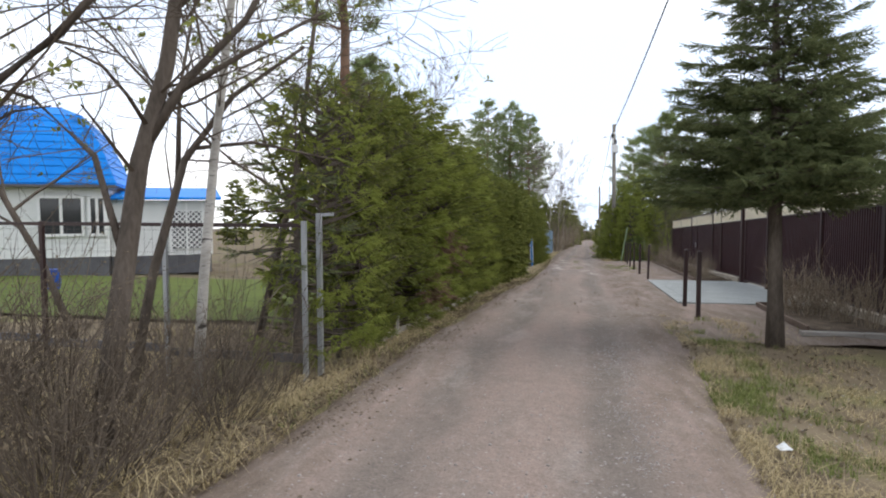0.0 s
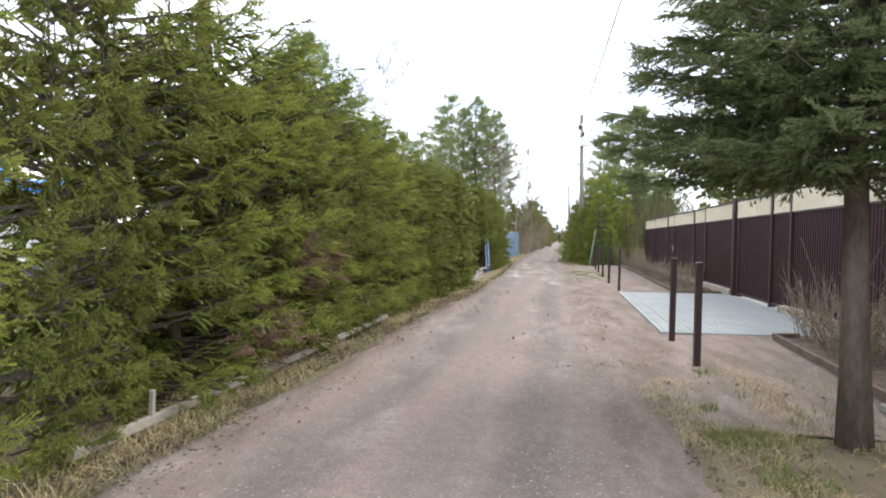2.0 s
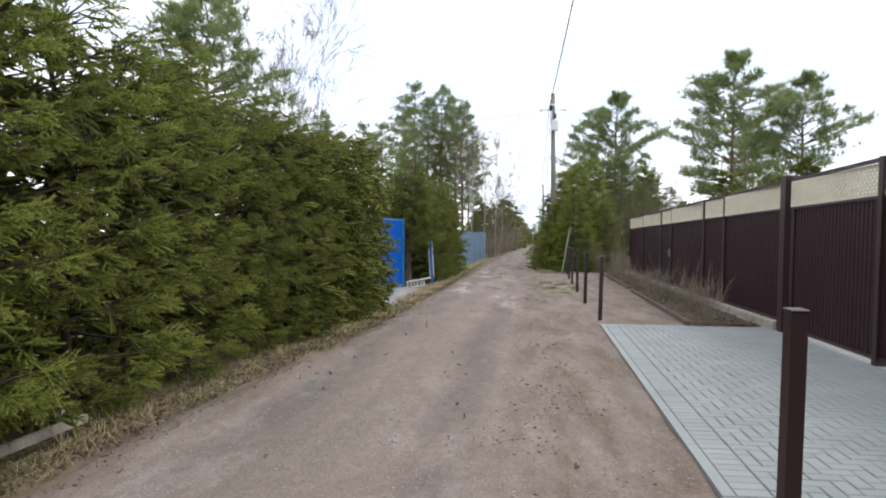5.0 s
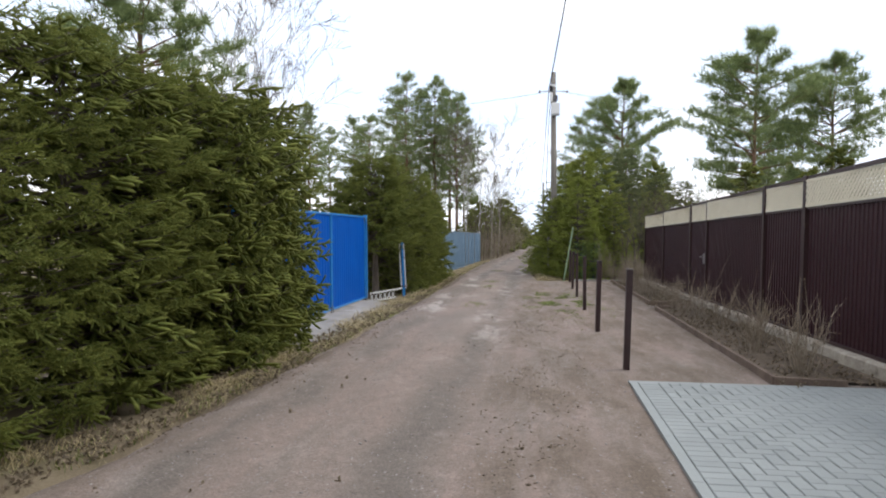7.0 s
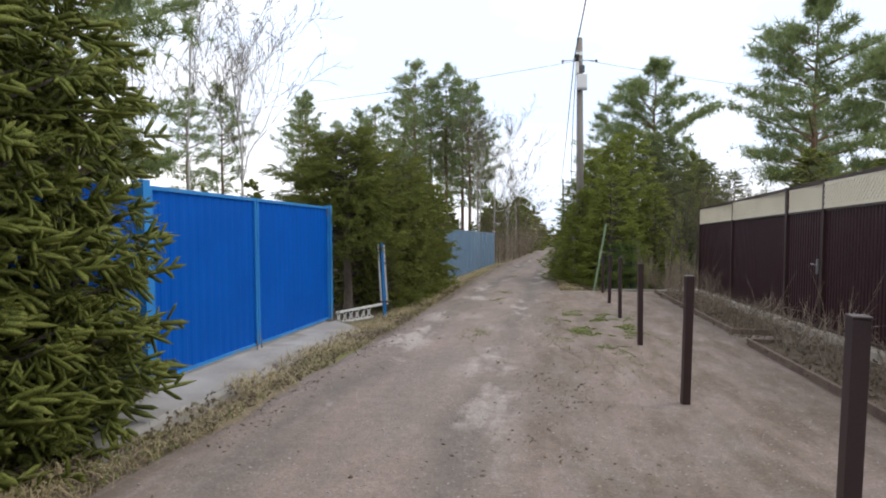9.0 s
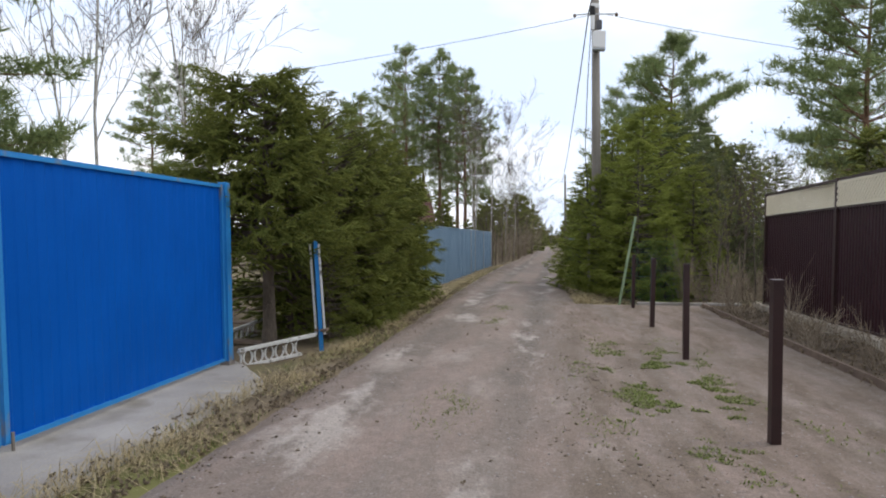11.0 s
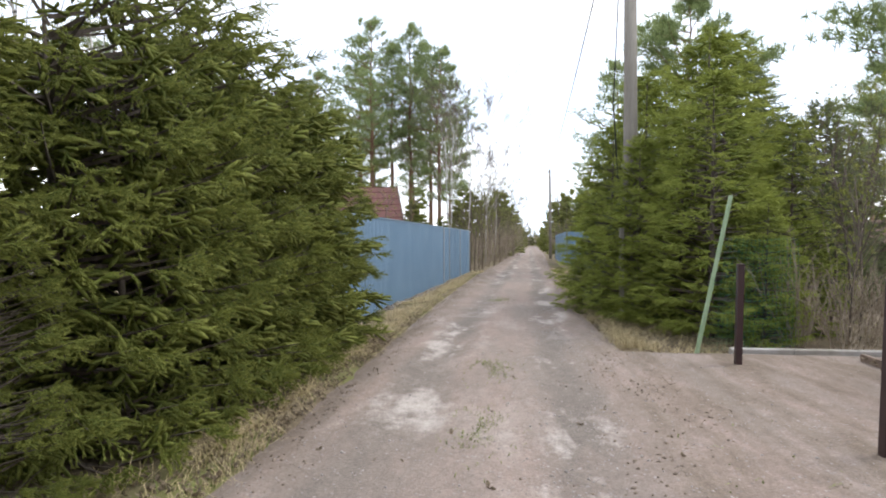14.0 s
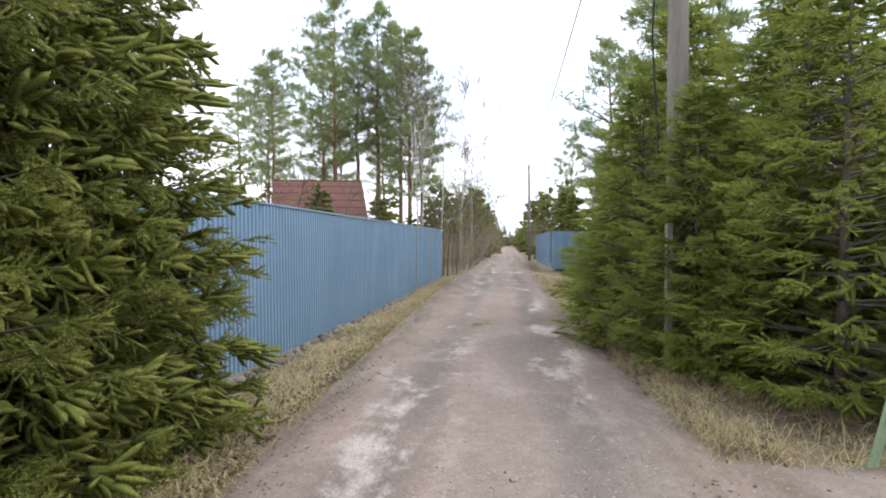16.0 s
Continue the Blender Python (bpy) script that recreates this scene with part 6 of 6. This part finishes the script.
stuff("dry_grass", blades(rng, right_bank(6500, 3.2, 11.5, 0.9, 51, 0.06), 0.09, 0.0024, 2.3, 0.7), [M_STRAW], "dry grass at the foot of the big spruce", "grass")
stuff("green_grass", blades(rng, right_bank(6000, 4.0, 11.5, 0.55, 57, 0.12), 0.085, 0.0028, 1.1), [M_GRASS], "short green grass near the big spruce", "grass")
tall = verge_points(9000, lambda y: lane_right(y) + 0.25 + abs(rng.normal()) * 0.8, 38.2, 62)
stuff("dry_grass", blades(rng, tall, 0.22, 0.003, 2.2, 0.75), [M_STRAW], "long bleached dry grass below the young spruces", "grass")
bank = verge_points(12000, lambda y: lane_left(y) + 0.22 - rng.uniform(0, 1.4), 37, 62)
stuff("dry_grass", blades(rng, bank, 0.085, 0.0038, 2.2, 0.7), [M_STRAW], "matted bleached grass on the bank below the fence", "grass")
mat = verge_points(14000, lambda y: lane_right(y) - 0.25 + abs(rng.normal()) * 0.95, 38.1, 66)
stuff("dry_grass", blades(rng, mat, 0.1, 0.0035, 2.2, 0.7), [M_STRAW], "matted bleached grass along the verge", "grass")
patch = []
for x, y in zip(rng.normal(2.45, 0.36, 30000), rng.normal(29.8, 1.3, 30000)):
    if noise.noise((x * 2.2, y * 1.5, 2)) + 0.7 * noise.noise((x * 7, y * 7, 3)) > 0.26:
        patch.append((x, y, max(yard_height(x, y), lane_height(x, y, lane_left(y), lane_right(y)) if x < lane_right(y) + 0.2 else -99) - 0.004))
stuff("green_grass", blades(rng, patch, 0.026, 0.005, 2.0), [M_GRASS], "thin mossy grass patches in the sand", "grass")
lead = verge_points(7000, lambda y: rng.uniform(-6.5, -1.9), 0.5, 9.5)
stuff("dry_grass", blades(rng, lead, 0.2, 0.003, 1.6, 0.5), [M_STRAW], "dead grass and stalks below the bushes", "grass")

P = []
for _ in range(11000):
    y = rng.uniform(0.5, 45)
    if rng.uniform() < 0.6:
        x = lane_left(y) - 0.1 - abs(rng.normal()) * 0.4
        P.append((x, y, ground_height(x, y) + 0.012))
    elif y < 10.5:
        x = lane_right(y) + abs(rng.normal()) * 1.5
        P.append((x, y, ground_height(x, y) + 0.012))
    elif y > 38.2:
        x = lane_right(y) + 0.1 + abs(rng.normal()) * 1.0
        P.append((x, y, ground_height(x, y) + 0.012))
    elif rng.uniform() < 0.02:
        x = rng.uniform(lane_left(y), lane_right(y))
        P.append((x, y, lane_height(x, y, lane_left(y), lane_right(y)) + 0.004))
    elif 21 < y < 37.5:
        x = rng.uniform(4.1, 5.2) + 0.035 * (y - 24)
        P.append((x, y, gz(y) + 0.06))
V, T, U = stamp(rng, BUDS, P, rng.normal(size=(len(P), 3)) * (1, 1, 0.15), rng.uniform(0.02, 0.05, len(P)), 0.4)
stuff("dead_leaves", (V, T, U), [M_LITTER], "scattered brown dead leaves on verges and beds", "leaves")

oct_v = np.array([(1, 0, 0), (-1, 0, 0), (0, 1, 0), (0, -1, 0), (0, 0, 0.7), (0, 0, -0.5)], float)
oct_t = np.array([(0, 2, 4), (2, 1, 4), (1, 3, 4), (3, 0, 4), (2, 0, 5), (1, 2, 5), (3, 1, 5), (0, 3, 5)])


def stones(P, sizes):
    P, n = np.asarray(P), len(P)
    a = rng.uniform(0, 6.28, n)
    c, s = np.cos(a), np.sin(a)
    st = rng.uniform(0.6, 1.3, (n, 1, 3)) * oct_v[None] * (1 + rng.normal(size=(n, 6, 1)) * 0.12)
    V = np.stack([st[..., 0] * c[:, None] - st[..., 1] * s[:, None], st[..., 0] * s[:, None] + st[..., 1] * c[:, None], st[..., 2]], -1) * np.asarray(sizes)[:, None, None] + P[:, None]
    return V.reshape(-1, 3), (oct_t[None] + (np.arange(n) * 6)[:, None, None]).reshape(-1, 3), np.zeros(6 * n)


P = []
for _ in range(9000):
    y = rng.uniform(0.5, 45)
    l, r = lane_left(y), lane_right(y)
    x = rng.uniform(l, r + (1.2 if 10 < y < 38 else 0))
    P.append((x, y, max(lane_height(x, y, l, r) if x < r + 0.2 else -99, yard_height(x, y) if 10 < y < 38 and x > 1.0 else -99)))
for _ in range(1800):
    y = rng.uniform(1, 7.5)
    x = lane_right(y) + 0.2 + rng.uniform(0, 2.4)
    P.append((x, y, ground_height(x, y)))
for _ in range(3000):
    y = rng.uniform(32, 46)
    x = 0.62 * lane_right(y) + rng.normal() * 0.3
    if noise.noise((x * 2, y * 1.1, 43)) > 0.0:
        P.append((x, y, lane_height(x, y, lane_left(y), lane_right(y))))
for _ in range(2600):
    y = rng.uniform(2, 9)
    x = 0.45 * lane_right(y) + rng.normal() * 0.14
    if noise.noise((x * 3, y * 1.3, 41)) > -0.05:
        P.append((x, y, lane_height(x, y, lane_left(y), lane_right(y))))
stuff("gravel", stones(P, rng.uniform(0.003, 0.009, len(P)) * rng.choice([1, 1, 1, 1.7], len(P))), [M_STONE], "loose small stones on the packed lane", "gravel")
P = []
for _ in range(5200):
    y = 10.2 + 27.6 * rng.uniform()
    x = lane_right(y) - 0.2 + rng.normal() * 0.42
    if noise.noise((x * 1.7, y * 0.9, 31)) > -0.05:
        P.append((x, y, max(yard_height(x, y), lane_height(x, y, lane_left(y), lane_right(y)) if x < lane_right(y) + 0.2 else -99)))
for _ in range(9000):
    y = 2.5 + 55 * rng.uniform() ** 1.4
    x = lane_left(y) - 0.05 + rng.normal() * 0.22
    if noise.noise((x * 1.5, y * 0.8, 33)) > -0.1:
        P.append((x, y, max(ground_height(x, y), lane_height(x, y, lane_left(y), lane_right(y)) if x > lane_left(y) - 0.3 else -99)))
stuff("leaf_crumbs", stones(P, 0.005 + 0.014 * rng.uniform(0, 1, len(P)) ** 2), [M_CRUMB], "brown leaf crumbs and grit along the lane's edge", "litter")
P = []
for _ in range(150):
    y = rng.uniform(30, 62)
    l, r = lane_left(y), lane_right(y)
    x = l + (r - l) * (0.72 if rng.uniform() < 0.7 else 0.27) + rng.normal() * 0.16
    P.append((x, y, lane_height(x, y, l, r) - 0.008))
V, T, U = stones(P, 0.02 + 0.05 * rng.uniform(0, 1, len(P)) ** 2)
z0 = np.repeat(np.array([p[2] for p in P]), 6)
V[:, 2] = z0 + (V[:, 2] - z0) * 0.35
stuff("bedded_stones", (V, T, U), [M_STONE], "flat pale stones bedded in the wheel tracks", "stones")
P = []
while len(P) < 1600:
    y = rng.choice([28.6, 34.3, 36.6, 45.0]) + rng.normal() * 0.35
    x = 0.5 * (lane_left(y) + lane_right(y)) - 0.1 + rng.normal() * 0.13
    if noise.noise((x * 4, y * 3, 71)) > -0.15:
        P.append((x, y, lane_height(x, y, lane_left(y), lane_right(y)) - 0.004))
stuff("dry_grass", blades(rng, P, 0.03, 0.0025, 1.8), [M_GRASS], "thin olive grass on the crown of the lane", "grass")
P = [(grey_x(y) + 0.1 + abs(rng.normal()) * 0.13, y, ground_height(grey_x(y) + 0.1, y) + 0.02) for y in rng.uniform(38, 61, 900)]
stuff("rubble", stones(P, 0.02 + 0.1 * rng.uniform(0, 1, len(P)) ** 3), [M_RUBBLE], "dark rubble and clods along the fence foot", "rubble")
lx, ly, lz = 1.35, 4.28, gz(4.28)
litter = Shape().add([(lx, ly, lz), (lx + 0.07, ly - 0.02, lz + 0.015), (lx + 0.08, ly + 0.06, lz), (lx + 0.03, ly + 0.04, lz + 0.045), (lx - 0.01, ly + 0.07, lz)], [(0, 1, 3), (1, 2, 3), (2, 4, 3), (4, 0, 3), (0, 4, 2, 1)])
solo("litter", litter, M_PAPER, "crumpled scrap of white paper on the grass", "litter", place=(lx, ly, lz))

# ---------------------------------------------------------------- paving
PX0, PX1, PY0, PY1 = 2.36, 5.2, 13.9, 21.0


def skew(x, y):
    """The paving's edge runs with the lane."""
    return x + 0.036 * (y - 13.9), y


paving = thing("paving", (2.3, 13.85, gz(13.85)), "", "", kind="structure")
tagged(paving, "blue-grey concrete block paving in herringbone pattern", "pavement")
base = Shape().add([(*skew(x, y), gz(y) + z) for z in (-0.1, 0.012) for x, y in ((PX0, PY0), (PX1, PY0), (PX1, PY1), (PX0, PY1))], [(3, 2, 1, 0), (4, 5, 6, 7), (0, 1, 5, 4), (1, 2, 6, 5), (2, 3, 7, 6), (3, 0, 4, 7)])
part("bedding", base, M_JOINT, paving)
ks = Shape()
n = 8
for i in range(n):
    y0, y1 = PY0 + (PY1 - PY0) * i / n, PY0 + (PY1 - PY0) * (i + 1) / n - 0.006
    (xa, _), (xb, _) = skew(PX0, y0), skew(PX0, y1)
    ks.add([(xa - 0.08, y0, gz(y0) - 0.1), (xa, y0, gz(y0) - 0.1), (xb, y1, gz(y1) - 0.1), (xb - 0.08, y1, gz(y1) - 0.1), (xa - 0.075, y0, gz(y0) + 0.03), (xa - 0.004, y0, gz(y0) + 0.03), (xb - 0.004, y1, gz(y1) + 0.03), (xb - 0.075, y1, gz(y1) + 0.03)], [(4, 5, 6, 7), (0, 1, 5, 4), (1, 2, 6, 5), (2, 3, 7, 6), (3, 0, 4, 7)])
for y0 in (PY0 - 0.085, PY1 + 0.005):
    for i in range(4):
        xa, xb = PX0 - 0.08 + 0.72 * i, PX0 - 0.08 + 0.72 * i + 0.714
        ks.box((skew(xa, y0)[0], y0, -0.1), (skew(xb, y0)[0], y0 + 0.08, 0.028), 0.006, True)
part("edging", ks, M_PAVER, paving, "pale concrete edging kerb")


def paver_mesh(w, d):
    s = Shape()
    a, b, c = w / 2 - 0.0035, d / 2 - 0.0035, 0.005
    vs = [(-a, -b, 0), (a, -b, 0), (a, b, 0), (-a, b, 0), (-a, -b, 0.026), (a, -b, 0.026), (a, b, 0.026), (-a, b, 0.026), (-a + c, -b + c, 0.031), (a - c, -b + c, 0.031), (a - c, b - c, 0.031), (-a + c, b - c, 0.031)]
    s.add(vs, [(8, 9, 10, 11)] + [(4 * r + j, 4 * r + (j + 1) % 4, 4 * r + 4 + (j + 1) % 4, 4 * r + 4 + j) for r in (0, 1) for j in range(4)])
    return s


LONG, TALL, HALF = paver_mesh(0.2, 0.1), paver_mesh(0.1, 0.2), paver_mesh(0.1, 0.1)
cells, spots = {}, []
for i in range(71):
    spots.append((PX0 + 0.1, PY0 + 0.05 + 0.1 * i, "L"))
nx, ny = int((PX1 - PX0 - 0.2) / 0.1), 71
for j in range(ny):
    for i in range(nx):
        if (i, j) in cells:
            continue
        kind = (i - j) % 4
        x0, y0 = PX0 + 0.2 + 0.1 * i, PY0 + 0.1 * j
        if kind == 0 and i + 1 < nx:
            cells[i, j] = cells[i + 1, j] = 1
            spots.append((x0 + 0.1, y0 + 0.05, "L"))
for j in range(ny):
    for i in range(nx):
        if (i, j) in cells:
            continue
        x0, y0 = PX0 + 0.2 + 0.1 * i, PY0 + 0.1 * j
        if j + 1 < ny and (i, j + 1) not in cells and (i - j) % 4 in (2, 3):
            if (i - j) % 4 == 3:
                cells[i, j] = cells[i, j + 1] = 1
                spots.append((x0 + 0.05, y0 + 0.1, "T"))
for j in range(ny):
    for i in range(nx):
        if (i, j) not in cells:
            spots.append((PX0 + 0.25 + 0.1 * i, PY0 + 0.05 + 0.1 * j, "H"))
spots.sort(key=lambda s: (s[0] > 3.0, (s[0] - 2.0) + 0.25 * abs(s[1] - 17.5)))
FORMS = {"L": LONG, "T": TALL, "H": HALF}
DATA = {k: mesh_of(s, M_PAVER) for k, s in FORMS.items()}
rest = Shape()
tilt = math.atan(-SLOPE)
for k, (x, y, form) in enumerate(spots):
    sx, sy = skew(x, y)
    z = gz(sy) + rng.uniform(-0.0015, 0.0015)
    if k < 300:
        p = new("paver", DATA[form])
        p.parent = paving
        p.matrix_basis = Matrix.Translation((sx - 2.3, sy - 13.85, z - gz(13.85))) @ pose(0, 0, 0, math.degrees(tilt), 0, 0)
    else:
        rest.add([(sx + vx, sy + vy, z - SLOPE * vy + vz) for vx, vy, vz in FORMS[form].v], FORMS[form].f)
tagged(part("pavers", rest, M_PAVER, paving), kind="stuff")
